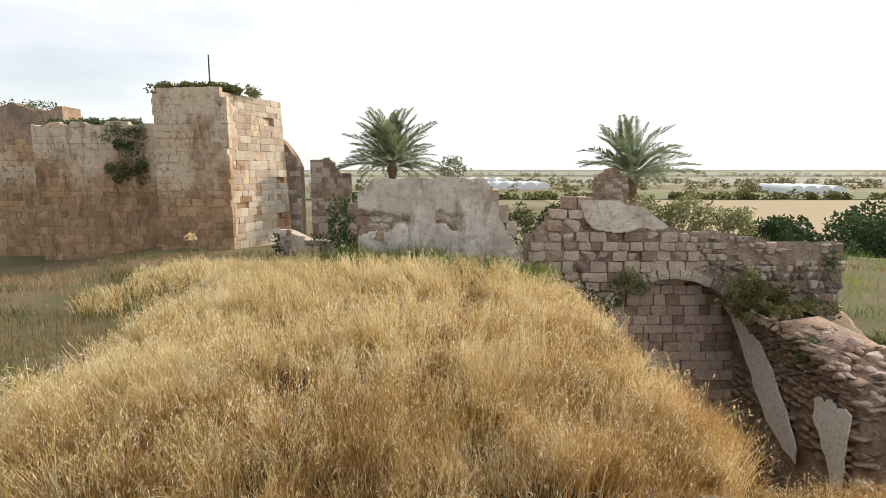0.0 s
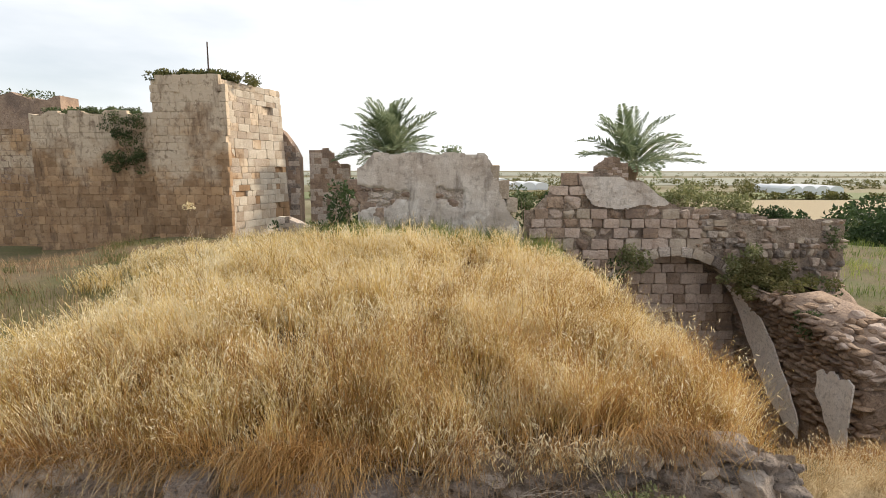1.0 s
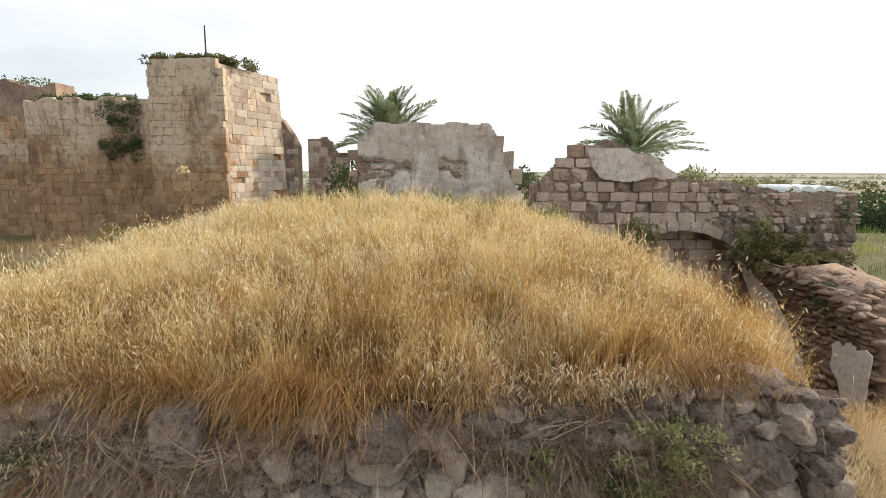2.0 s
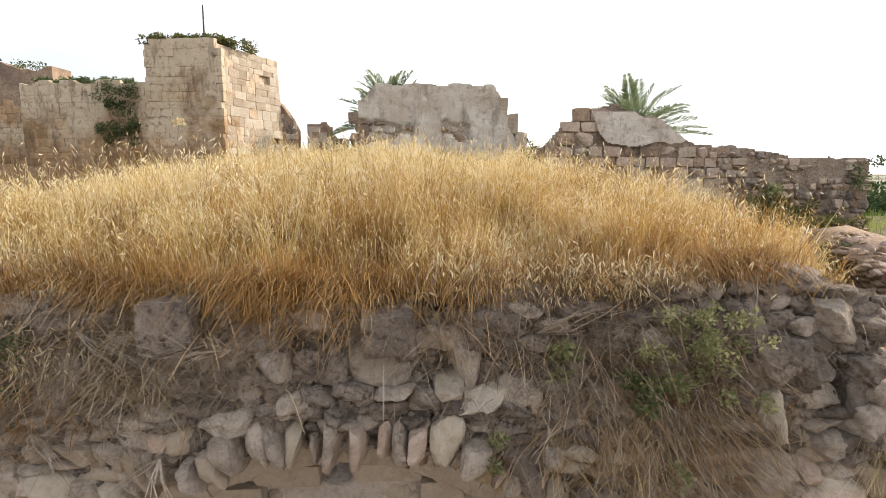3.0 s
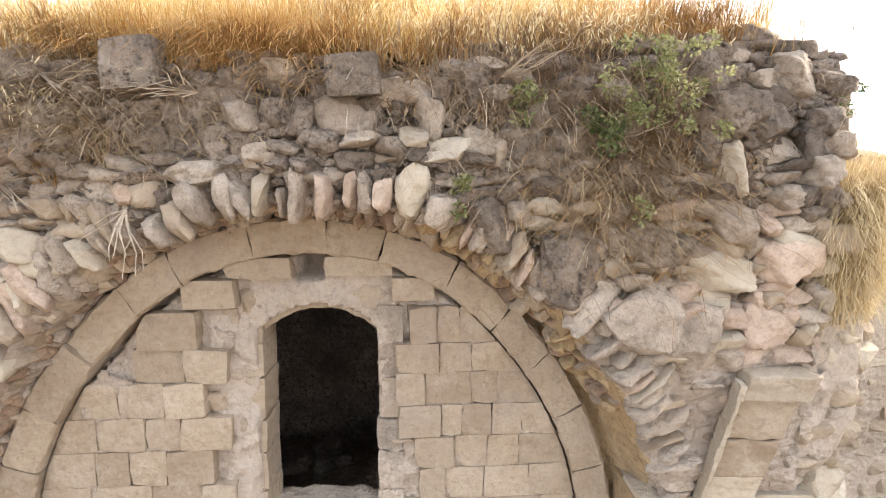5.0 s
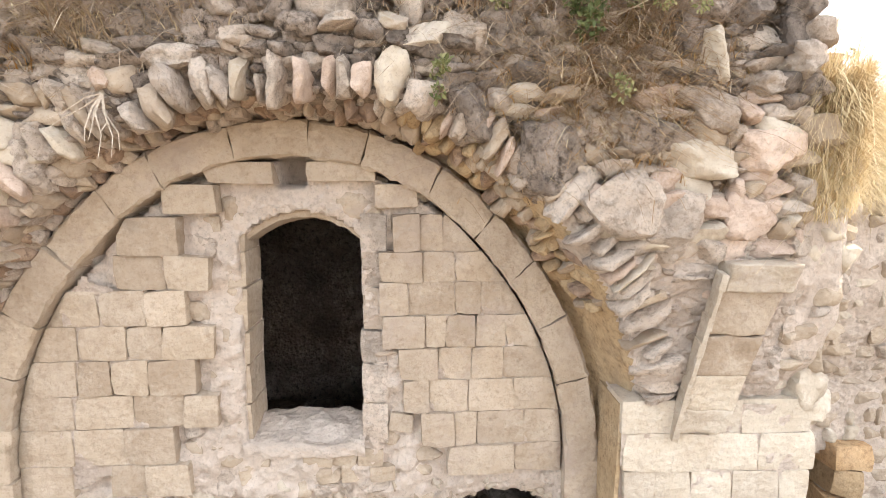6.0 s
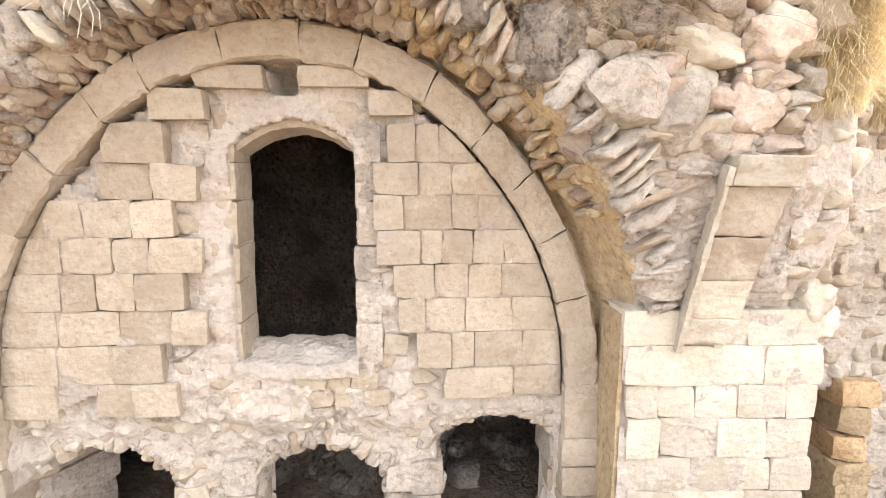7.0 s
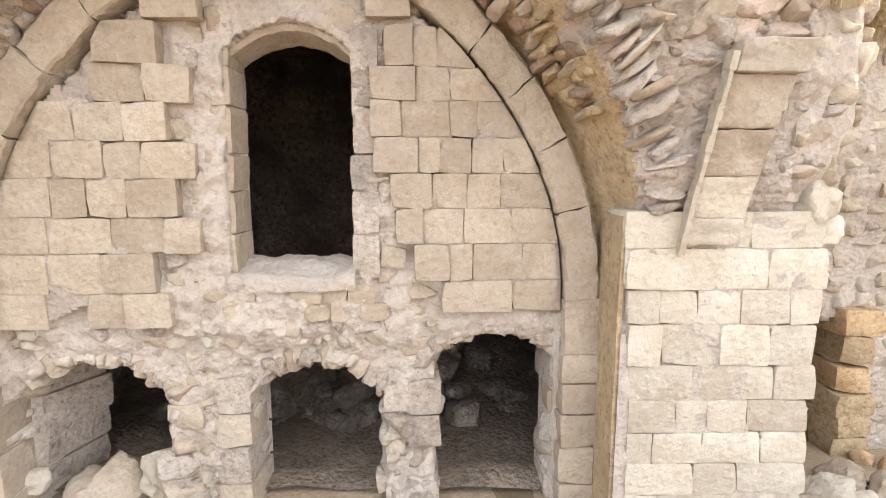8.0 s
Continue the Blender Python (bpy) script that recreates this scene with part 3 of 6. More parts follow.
# rough radial stones of the broken vault, in rows going inwards
rough_arch = tagged(empty("rough_vault_edge", (0, 4.5, 0)), "broken edge of a rubble barrel vault with radial stones", "vault")
for row, (y, off, long) in enumerate(((4.52, 0.20, 0.36), (4.74, 0.10, 0.24), (4.90, 0.06, 0.22), (5.04, 0.02, 0.20))):
    s = -0.97
    while s < (0.84 if row == 0 else 0.66):
        thick = RND.choice([RND.uniform(0.06, 0.11), RND.uniform(0.08, 0.17)])
        guess = AX + s * HALF
        start = rough_edge(guess) if row == 0 else 0.42 + (rough_edge(guess) - 0.42) * (0.75, 0.5, 0.15)[row - 1]
        x, z, lean = arch_point(s, start + off + RND.uniform(-0.05, 0.07) * (1 if row == 0 else 0.5))
        reach = long * RND.uniform(0.75, 1.25)
        right = step(0.05, 0.35, s)
        if row == 0:
            m = RND.choice([RUBBLE, RUBBLE, CREAM, WHITE, PINK, RUBBLE])
        else:
            m = RND.choice([CREAM, OCHRE, AMBER, AMBER] if right > 0.5 else [OCHRE, RUBBLE, CREAM, OCHRE])
        front = front_y(x, z) - 4.42 + 0.10 * step(0.3, 0.1, abs(s)) if row == 0 else 0.0
        if not (row == 0 and -0.24 < s < 0.13):
            piece("voussoir", m, rough_arch, (x, y - 4.5 + front + RND.uniform(-0.04, 0.04), z), (thick * 1.3, 0.34, reach),
                  (RND.uniform(-8, 8), lean + RND.uniform(-13, 13) + (10 if row == 0 and s < -0.25 else 0), RND.uniform(-8, 8)), squared=RND.choice([0, 3]))
        s += thick / 4.1

# the tall thin stones at the crown, one by one: x, z, width, height, lean
for x, z, w, h, lean, m in ((-1.33, 5.88, 0.13, 0.36, 4, WHITE), (-1.03, 5.90, 0.18, 0.36, 10, RUBBLE), (-0.84, 5.88, 0.17, 0.36, 6, PINK), (-0.66, 5.90, 0.12, 0.36, 3, PINK),
                            (-0.52, 5.87, 0.13, 0.32, 4, RUBBLE), (-0.38, 5.86, 0.12, 0.30, 8, PINK), (-0.19, 5.88, 0.28, 0.46, 16, WHITE), (-1.18, 5.84, 0.11, 0.22, 0, RUBBLE),
                            (-1.46, 5.84, 0.15, 0.34, -8, RUBBLE), (-1.62, 5.82, 0.15, 0.38, -16, RUBBLE), (-1.80, 5.76, 0.15, 0.38, -22, RUBBLE), (-1.97, 5.68, 0.14, 0.34, -26, CREAM),
                            (-2.12, 5.60, 0.14, 0.32, -30, RUBBLE), (0.04, 5.72, 0.20, 0.26, 20, RUBBLE), (-1.30, 6.10, 0.56, 0.17, 0, GREY), (-1.02, 6.09, 0.20, 0.14, 0, GREY)):
    piece("voussoir", m, rough_arch, (x + RND.uniform(-0.02, 0.02), RND.uniform(-0.08, 0.07), z + RND.uniform(-0.03, 0.04)), (w * RND.uniform(0.85, 1.15), 0.38, h * RND.uniform(0.8, 1.1)),
          (RND.uniform(-8, 8), lean + RND.uniform(-5, 5), RND.uniform(-9, 9)), squared=2 if w > 0.25 else 3)
x = -1.42
while x < 0.3:  # pale course over the open joint
    w = RND.uniform(0.12, 0.3)
    piece("stone", RND.choice([RUBBLE, GREY, GREY, RUBBLE]), rubble_wall, (x + w / 2, 0.02 + RND.uniform(-0.05, 0.04), 6.27 - 0.09 * (x + 0.85) - 0.42 * max(0.0, -1.05 - x) + RND.uniform(-0.02, 0.03)),
          (w * 1.05, 0.36, RND.uniform(0.1, 0.17)), (RND.uniform(-6, 6), RND.uniform(-7, 7), RND.uniform(-6, 6)), 3)
    x += w

# dressed ring
ring = tagged(empty("stone_arch", (0, 5.1, 0)), "pointed arch ring of dressed cream limestone voussoirs", "arch")


def ring_block(s0, s1):
    """One voussoir between two places on the arch, with chamfered edges."""
    bm = bmesh.new()
    n = 9
    gap = 0.0011
    lo, hi = s0 + gap, s1 - gap
    y0, y1 = -0.02 + RND.uniform(-0.02, 0.02), 0.5
    loops = []
    for i in range(n + 1):
        s = lo + (hi - lo) * i / n
        edge = 0.008 if i in (0, n) else 0.0
        loop = []
        for off, y in ((0.012, y1), (0.0, y0 + 0.03), (0.022, y0 + edge), (0.12, y0), (0.22, y0), (0.312, y0 + edge), (0.34, y0 + 0.035), (0.33, y1)):
            x, z, _ = arch_point(s, off + 0.008)
            j = 0.013
            loop.append(bm.verts.new((x + RND.uniform(-j, j), y + 0.06 * (x - AX) + RND.uniform(-j, j), z + RND.uniform(-j, j))))
        loops.append(loop)
    for a, b in zip(loops, loops[1:]):
        for i in range(8):
            bm.faces.new((a[i], a[(i + 1) % 8], b[(i + 1) % 8], b[i]))
    bm.faces.new(loops[0])
    bm.faces.new(loops[-1][::-1])
    bmesh.ops.recalc_face_normals(bm, faces=bm.faces[:])
    bm.normal_update()
    for ed in bm.edges:
        ed.smooth = ed.calc_face_angle(0.0) < radians(24)
    return bm


s = -1.0
while s < 0.985:
    e = min(1.0, s + RND.uniform(0.105, 0.165))
    if 1.0 - e < 0.06:
        e = 1.0
    smooth(part("voussoir", ring_block(s, e), CREAM, ring).data)
    s = e
for side in (-1, 1):  # jambs below the springing
    z = SPRING
    while z > 0:
        h = RND.uniform(0.5, 0.8)
        x = AX + side * (HALF + 0.18)
        piece("jamb_stone", CREAM, ring, (x, 0.24 + 0.06 * (x - AX), z - h / 2), (0.36, 0.5, h * 0.998), (0, 0, 3.4), True)
        z -= h

# squared blocks of the filling wall
filling = tagged(empty("blocked_arch_wall", (0, 5.2, 0)), "wall of squared cream limestone blocks filling the arch", "wall")
LEFT_Z = (2.02, 2.35, 2.72, 3.05, 3.40, 3.73, 4.07, 4.40, 4.76)
LEFT_ROWS = (
    (-3.95, -3.32, -2.98, -2.64, -2.22), (-3.95, -3.29, -2.82, -2.35), (-3.95, -3.26, -2.72, -2.25, -1.92), (-3.9, -3.20, -2.90, -2.56, -2.11),
    (-3.75, -3.17, -2.74, -2.41, -1.93), (-3.6, -2.96, -2.54, -2.16), (-2.81, -2.34, -1.94), (-2.73, -2.19))
RIGHT_Z = (2.12, 2.43, 2.79, 3.13, 3.46, 3.79, 4.12, 4.42, 4.78)
RIGHT_ROWS = (
    (0.29, 0.98, 1.65), (0.03, 0.37, 0.59, 1.08, 1.65), (-0.15, 0.11, 0.50, 0.96, 1.60), (-0.19, 0.20, 0.53, 0.85, 1.55),
    (-0.35, 0.07, 0.27, 0.57, 0.87, 1.4), (-0.37, -0.09, 0.36, 0.62, 1.2), (-0.37, 0.05, 0.36, 0.9), (-0.24, 0.02, 0.24, 0.6))


def course_of(lines, z):
    return max(0, min(len(lines) - 2, sum(z >= v for v in lines) - 1))


def left_end(z):
    return LEFT_ROWS[course_of(LEFT_Z, z)][-1]


def right_end(z):
    return RIGHT_ROWS[course_of(RIGHT_Z, z)][0]


def lay(a, b, z0, z1, proud):
    """One block between a and b, trimmed to the arch with a crack left open."""
    x, z = (a + b) / 2, (z0 + z1) / 2

    def reach(h):
        h = max(0.0, h - SPRING)
        u = math.sqrt(max(0.0, RAD ** 2 - h ** 2)) - INSET
        return math.sqrt(max(0.0, (RAD + swell(u, h)) ** 2 - h ** 2)) - INSET - 0.014
    if max(AX - a, b - AX) > reach(z1):
        if min(abs(a - AX), abs(b - AX)) > reach(z0) - 0.08:
            return
        mesh = RND.choice(BLOCKS).copy()
        mesh.materials.append(CREAM)
        for v in mesh.vertices:
            h = z + v.co.z * (z1 - z0)
            px = max(AX - reach(h), min(AX + reach(h), x + v.co.x * (b - a)))
            v.co = ((px - x), v.co.y * 0.34 + 0.06 * (px - x), h - z)
        ob = new("block", mesh)
        ob.parent = filling
        ob.matrix_local = pose(x, face_y(x) - 5.2 + 0.14 - proud, z)
        return
    piece("block", CREAM, filling, (x, face_y(x) - 5.2 + 0.14 - proud, z), ((b - a) * 1.0, 0.34, (z1 - z0) * 0.998),
          (RND.uniform(-1.0, 1.0), RND.uniform(-0.7, 0.7), 3.4 + RND.uniform(-1.0, 1.0)), True)


for lines, rows, inner_first in ((LEFT_Z, LEFT_ROWS, False), (RIGHT_Z, RIGHT_ROWS, True)):
    for k, joints in enumerate(rows):
        for i, (a, b) in enumerate(zip(joints, joints[1:])):
            inner_end = i == 0 if inner_first else i == len(joints) - 2
            if lines is LEFT_Z and k == 0 and i == 1:
                continue  # fallen out
            lay(a, b, lines[k], lines[k + 1], RND.uniform(0.0, 0.018) + (0.03 if inner_end else 0))
bed = relief(AX - HALF, AX + HALF, 2.05, 5.0, 0.03, lambda x, z: face_y(x) - 5.2 - 0.018 + 0.014 * wob(x, 3, z, 6, 3),
             lambda x, z: in_arch(x, z, -0.045) and wob(x, 6, z, 1.6, 3) > -0.3 and (x < left_end(z) - 0.05 and z < 4.7 or x > right_end(z) + 0.05 and 2.2 < z < 4.74))
smooth(part("joint_mortar", bed, MORTAR, filling, "pale lime mortar in the joints").data)
for x, z, w, h in ((-2.08, 4.92, 0.48, 0.27), (-1.63, 5.16, 0.62, 0.20), (-0.71, 5.18, 0.64, 0.19), (-0.20, 4.95, 0.40, 0.22)):
    piece("block", CREAM, filling, (x, face_y(x) - 5.2 + 0.08, z), (w, 0.3, h), (0, 0, 3), True)

# rubble of the broken middle, round the window and over the doorways
middle = tagged(empty("broken_wall_core", (0, 5.3, 0)), "broken rubble and mortar round the openings of the wall", "wall")
stubs = [(c, True) for c in courses(-2.5, 0.4, 2.02, 4.95, 0.21, 0.27, 0.3)] + [(c, False) for c in courses(-3.9, 1.85, 0.02, 2.02, 0.15, 0.19, 0.4)]
for (x, z, w, h), upper in stubs:
    if window_open(x, z, 0.16) or door_open(x, z, 0.05) or not in_arch(x, z, 0.1) or z > 4.9:
        continue
    if upper and (x < left_end(z) + 0.05 or x > right_end(z) - 0.05):
        continue
    if RND.random() < (0.12 if upper else 0.1):
        continue
    small = RND.uniform(0.85, 1.15) if upper else RND.uniform(0.75, 1.15)
    back = 0.12 if upper else 0.12 + 0.10 * step(2.0, 1.7, z)
    piece("stone", RND.choice([CREAM, CREAM, RUBBLE] if upper else [WHITE, RUBBLE, CREAM]), middle, (x, face_y(x) - 5.3 + back + RND.uniform(0.03, 0.10), z), (w * small, 0.28, h * small),
          [RND.uniform(-9, 9) if upper else RND.uniform(-18, 18) for _ in range(3)], RND.choice([0, 0, 1]) if upper else 0)
chips = []
while len(chips) < 800:
    x, z = RND.uniform(-3.9, 1.85), RND.uniform(0.1, 5.1)
    if window_open(x, z, 0.16) or door_open(x, z, 0.06) or not in_arch(x, z) or z > 4.95 or (z > 2.05 and (x < -2.3 or x > 0.1)):
        continue
    w = RND.uniform(0.04, 0.12)
    chips.append(pose(x, face_y(x) - 5.3 + RND.uniform(0.12, 0.19) + 0.1 * step(2.0, 1.7, z), z, *[RND.uniform(-60, 60) for _ in range(3)]) @ Matrix.Diagonal((w * 1.5, w, w * 0.9, 1)))
joined("rubble_fill", CHIPS, chips, WHITE, middle, "small pale stone chips in crumbling mortar")
# stones at the edges of the openings, seen in their thickness
for x0, x1, z0, z1 in ((-1.64, -0.56, 2.45, 4.5),):
    z = z0
    while z < z1:
        h = RND.uniform(0.3, 0.5)
        piece("jamb_stone", CREAM, middle, (x0 - 0.13, 0.22, z + h / 2), (0.25, 0.5, h * 0.98), (0, 0, RND.uniform(-2, 2)), True)
        piece("jamb_stone", RND.choice([CREAM, RUBBLE]), middle, (x1 + 0.15 + RND.uniform(-0.02, 0.03), 0.24, z + h / 2), (0.26, 0.5, h * 0.96), (0, 0, RND.uniform(-4, 4)), True)
        z += h
bm = sheet([-1.72 + 0.04 * i for i in range(31)], [5.18 + 0.05 * i for i in range(14)], lambda x, y: 2.50 + 0.09 * step(5.2, 5.6, y) + 0.05 * wob(x, y, 0, 4.5, 4))
for e in [e for e in bm.edges if e.is_boundary and all(v.co.y < 5.19 for v in e.verts)]:
    a, b = (bm.verts.new((v.co.x, v.co.y + 0.05, v.co.z - 0.16)) for v in e.verts)
    bm.faces.new((e.verts[0], e.verts[1], b, a))
for v in bm.verts:
    v.co.y -= 5.3
bmesh.ops.recalc_face_normals(bm, faces=bm.faces[:])
smooth(part("sill", bm, MORTAR, middle, "crumbled mortar window sill").data)
bm = bmesh.new()  # flat arch over the window
loops = []
for i in range(25):
    x = -1.68 + 1.16 * i / 24
    low = 4.50 + 0.24 * (1 - min(1.0, abs(x + 1.1) / 0.58) ** 2)
    loops.append([bm.verts.new((x, y + 0.02 * wob(x, y, z, 5, 3), z + 0.025 * wob(x, y, z, 6, 3))) for y, z in ((0.06, low), (0.04, low + 0.05), (0.10, low + 0.19), (0.46, low + 0.2), (0.46, low - 0.05))])
for r0, r1 in zip(loops, loops[1:]):
    for k in range(5):
        bm.faces.new((r0[k], r1[k], r1[(k + 1) % 5], r0[(k + 1) % 5]))
bmesh.ops.recalc_face_normals(bm, faces=bm.faces[:])
part("lintel", bm, CREAM, middle, "worn segmental stone lintel")
for a, b, spring, rise in DOORS:
    n = 13
    for i in range(n):
        u = -1 + 2 * i / (n - 1)
        x = (a + b) / 2 + (b - a) / 2 * u * 1.04
        clean = 0.05 if a > 0 else 0.0
        piece("door_arch_stone", RND.choice([WHITE, RUBBLE, CREAM]), middle, (x, face_y(x) - 5.3 + 0.32, spring + rise * (1 - u * u) + 0.10 + clean + RND.uniform(-0.02, 0.03)),
              (0.17, 0.4, RND.uniform(0.18, 0.27)), (RND.uniform(-10, 10), 34 * u + RND.uniform(-8, 8), RND.uniform(-8, 8)))
    deep = 1.25 if a < -3 else 0.6
    for x, turn in ((a - 0.17, -20 if a < -3 else 0), (b + 0.17, 0)):  # the first doorway is splayed
        z = 0.0
        while z < spring:
            h = RND.uniform(0.26, 0.4)
            piece("jamb_stone", RND.choice([CREAM, RUBBLE, RUBBLE]), middle, (x + RND.uniform(-0.03, 0.03), face_y(x) - 5.3 + 0.08 + deep / 2, z + h / 2), (0.34, deep, h * 0.97),
                  (RND.uniform(-2, 2), RND.uniform(-3, 3), turn + RND.uniform(-4, 4)), 1 if turn else RND.choice([0, 1, 1]))
            z += h
# outer stepped jamb of the third doorway
z = 0.0
while z < 1.7:
    h = RND.uniform(0.3, 0.45)
    piece("jamb_stone", CREAM, middle, (1.66, 0.16, z + h / 2), (0.36, 0.5, h * 0.97), (0, 0, RND.uniform(-3, 3)), True)
    z += h

# ---- buttress and corbel ----
buttress = tagged(empty("buttress", (2.7, 4.72, 0)), "pale limestone ashlar buttress beside the arch", "buttress")
bm = bmesh.new()
box(bm, -0.82, 0.82, 0.06, 0.9, -0.05, 3.12)
pier = part("core", bm, MORTAR, buttress)
bed = relief(-0.83, 0.82, -0.05, 3.12, 0.045, lambda x, z: 0.004 + 0.014 * wob(x, 3, z, 6, 3), lambda x, z: wob(x, 1, z, 1.6, 3) > -0.25)
smooth(part("joint_mortar", bed, MORTAR, buttress, "pale lime mortar in the joints").data)
rows = [(1.14, (1.97, 2.40, 2.69, 3.05, 3.62)), (1.45, (1.95, 2.54, 2.92, 3.28, 3.65)), (1.77, (1.93, 2.23, 2.75, 3.20, 3.61)), (2.15, (1.91, 2.20, 2.54, 2.92, 3.36, 3.63)),
        (2.46, (1.89, 2.67, 3.14, 3.67)), (2.83, (1.85, 2.44, 2.96, 3.61)), (3.15, ())]
rows = [(-0.1, (1.97, 2.5, 2.9, 3.3, 3.66)), (0.22, (1.97, 2.28, 2.8, 3.24, 3.64)), (0.53, (1.97, 2.6, 3.0, 3.66)), (0.84, (1.97, 2.2, 2.66, 3.2, 3.63))] + rows
for (z, joints), (top, _) in zip(rows, rows[1:]):
    h = top - z
    for x, end in zip(joints, joints[1:]):
        w = end - x
        piece("block", WHITE, pier, (x + w / 2 - 2.7, 0.2 + RND.uniform(-0.012, 0.012), z + h / 2), (w, 0.42, h * 0.998),
              (RND.uniform(-1, 1), RND.uniform(-0.6, 0.6), RND.uniform(-1, 1)), True)
    # the side that turns into the arch
    piece("block", AMBER if z > 1.0 else CREAM, pier, (-0.72, 0.60, z + h / 2), (0.22, 0.5, h * 0.97), (0, 0, 8), True)

bm = bmesh.new()
box(bm, -0.86, -0.82, 0.03, 0.62, 0.0, 3.1)
bmesh.ops.subdivide_edges(bm, edges=bm.edges[:], cuts=6, use_grid_fill=True)
for v in bm.verts:
    v.co.x += 0.018 * wob(v.co.x, v.co.y, v.co.z, 2.5, 3)
part("reveal_plaster", bm, AMBER, buttress, "ochre-stained plaster on the buttress's inner side")

corbel = tagged(empty("corbel", (2.6, 4.45, 0)), "leaning springer of a lost vault rib in pale stone", "corbel")
def springer(z0, z1, rough):
    """One stone of the leaning springer between two heights."""
    def line(z):
        u = (z - 2.86) / 1.54
        proud = 0.07 if z0 > 4.2 else 0.0  # the cap oversails
        return 2.36 + 0.15 * u, 2.78 + 0.25 * u + 0.4 * proud, 4.66 - 0.33 * u ** 1.2 - proud
    bm = bmesh.new()
    loops = []
    for z in (z0 + 0.001, z1 - 0.001):
        xa, xb, y = line(z)
        j = [RND.uniform(-rough, rough) for _ in range(4)]
        loops.append([bm.verts.new((px - 2.6, py - 4.45, z + jj)) for px, py, jj in ((xa, y, j[0]), (xb, y - 0.02, j[1]), (xb, 5.0, j[2]), (xa, 5.0, j[3]))])
    for i in range(4):
        bm.faces.new((loops[0][i], loops[0][(i + 1) % 4], loops[1][(i + 1) % 4], loops[1][i]))
    bm.faces.new(loops[0][::-1])
    bm.faces.new(loops[1])
    bmesh.ops.recalc_face_normals(bm, faces=bm.faces[:])
    bmesh.ops.bevel(bm, geom=bm.edges[:], offset=0.016, segments=2, profile=0.6, affect="EDGES")
    bmesh.ops.subdivide_edges(bm, edges=[e for e in bm.edges if e.calc_length() > 0.1], cuts=5, use_grid_fill=True)
    for v in bm.verts:
        v.co += Vector((0.5, 1.0, 0.5)) * 0.03 * wob(v.co.x, v.co.y, v.co.z + z0, 5.0, 4)
    return bm


for z0, z1, m in ((2.86, 3.10, WHITE), (3.10, 3.46, WHITE), (3.46, 3.82, CREAM), (3.82, 4.23, CREAM), (4.23, 4.47, WHITE)):
    smooth(part("springer_stone", springer(z0, z1, 0.008), m, corbel).data)
bm = bmesh.new()
for i in range(13):
    u = i / 12
    m = Matrix.LocRotScale((-0.265 + 0.13 * u, 0.24 - 0.35 * u ** 1.2, 2.86 + 1.46 * u), Euler((0.2, 0.09, 0)), (0.05 * RND.uniform(0.7, 1.1), 0.12, 0.14))
    bmesh.ops.create_cube(bm, size=1.0, matrix=m @ pose(0, 0, 0, RND.uniform(-4, 4), RND.uniform(-4, 4), RND.uniform(-6, 6)))
part("edge_moulding", bm, WHITE, corbel, "narrow pale moulding along the springer's edge")

# ---- wall beyond the buttress ----
def side_y(x, z):
    up = step(2.5, 4.0, z)
    return 4.62 + 0.35 * (1 - up) + (1.35 - 0.10 * up) * step(3.25 + 0.35 * up, 3.75 + 0.75 * up, x) + 0.04 * (x - 4.5)


def side_top(x):
    return 5.45 + 0.12 * wob(x, 5, 0, 1.1, 3) + 0.4 * step(4.2, 3.4, x)


def niche(x, z):
    return 4.62 < x < 5.22 and z < 1.72 + 0.05 * math.sin(x * 20)


side = link("side_wall_core", relief(3.2, 9.6, -0.1, 6.3, 0.05, lambda x, z: (7.0 if niche(x, z) else side_y(x, z)) + 0.04 + 0.05 * wob(x, 3, z, 2.6, 5) + 0.02 * wob(x, 7, z, 11, 3),
            lambda x, z: z < side_top(x), side_top), MORTAR)
smooth(side.data)
tagged(side, "mortar core of the rubble wall beside the buttress", "wall", kind="structure")
side_wall = tagged(empty("side_rubble_wall", (5, 6, 0)), "pale rubble wall running back beside the buttress", "wall")
for x, z, w, h in courses(3.25, 6.6, 0.0, 5.8, 0.20, 0.27, 0.38):
    if niche(x, z) or z > side_top(x) - 0.05 or (z < 3.2 and x < 3.85):
        continue
    turn = math.degrees(math.atan2(side_y(x + 0.1, z) - side_y(x - 0.1, z), 0.2))
    m = RND.choice([CREAM, CREAM, CREAM, WHITE, RUBBLE] if x > 4.2 else [RUBBLE, CREAM, WHITE, CREAM])
    big = RND.uniform(0.9, 1.15)
    piece("stone", m, side_wall, (x - 5, side_y(x, z) - 6 + RND.uniform(0.13, 0.19), z), (w * big * 0.9, 0.3, h * big * 0.9),
          (RND.uniform(-10, 10), RND.uniform(-8, 8), turn * 0.8 + RND.uniform(-10, 10)))
z = 0.0
while z < 1.7:
    h = RND.uniform(0.24, 0.36)
    piece("niche_block", RND.choice([ORANGE, ORANGE, AMBER]), side_wall, (5.30 - 5, 6.62 - 6, z + h / 2), (RND.uniform(0.38, 0.52), 0.8, h * 0.97), (RND.uniform(-4, 4), RND.uniform(-5, 5), RND.uniform(-9, 9)), True)
    piece("niche_block", RND.choice([ORANGE, ORANGE, AMBER]), side_wall, (4.95 - 5, 7.05 - 6, z + h / 2), (0.44, 0.3, h * 1.03), (RND.uniform(-4, 4), RND.uniform(-4, 4), RND.uniform(-6, 6)), RND.choice([0, 1]))
    z += h

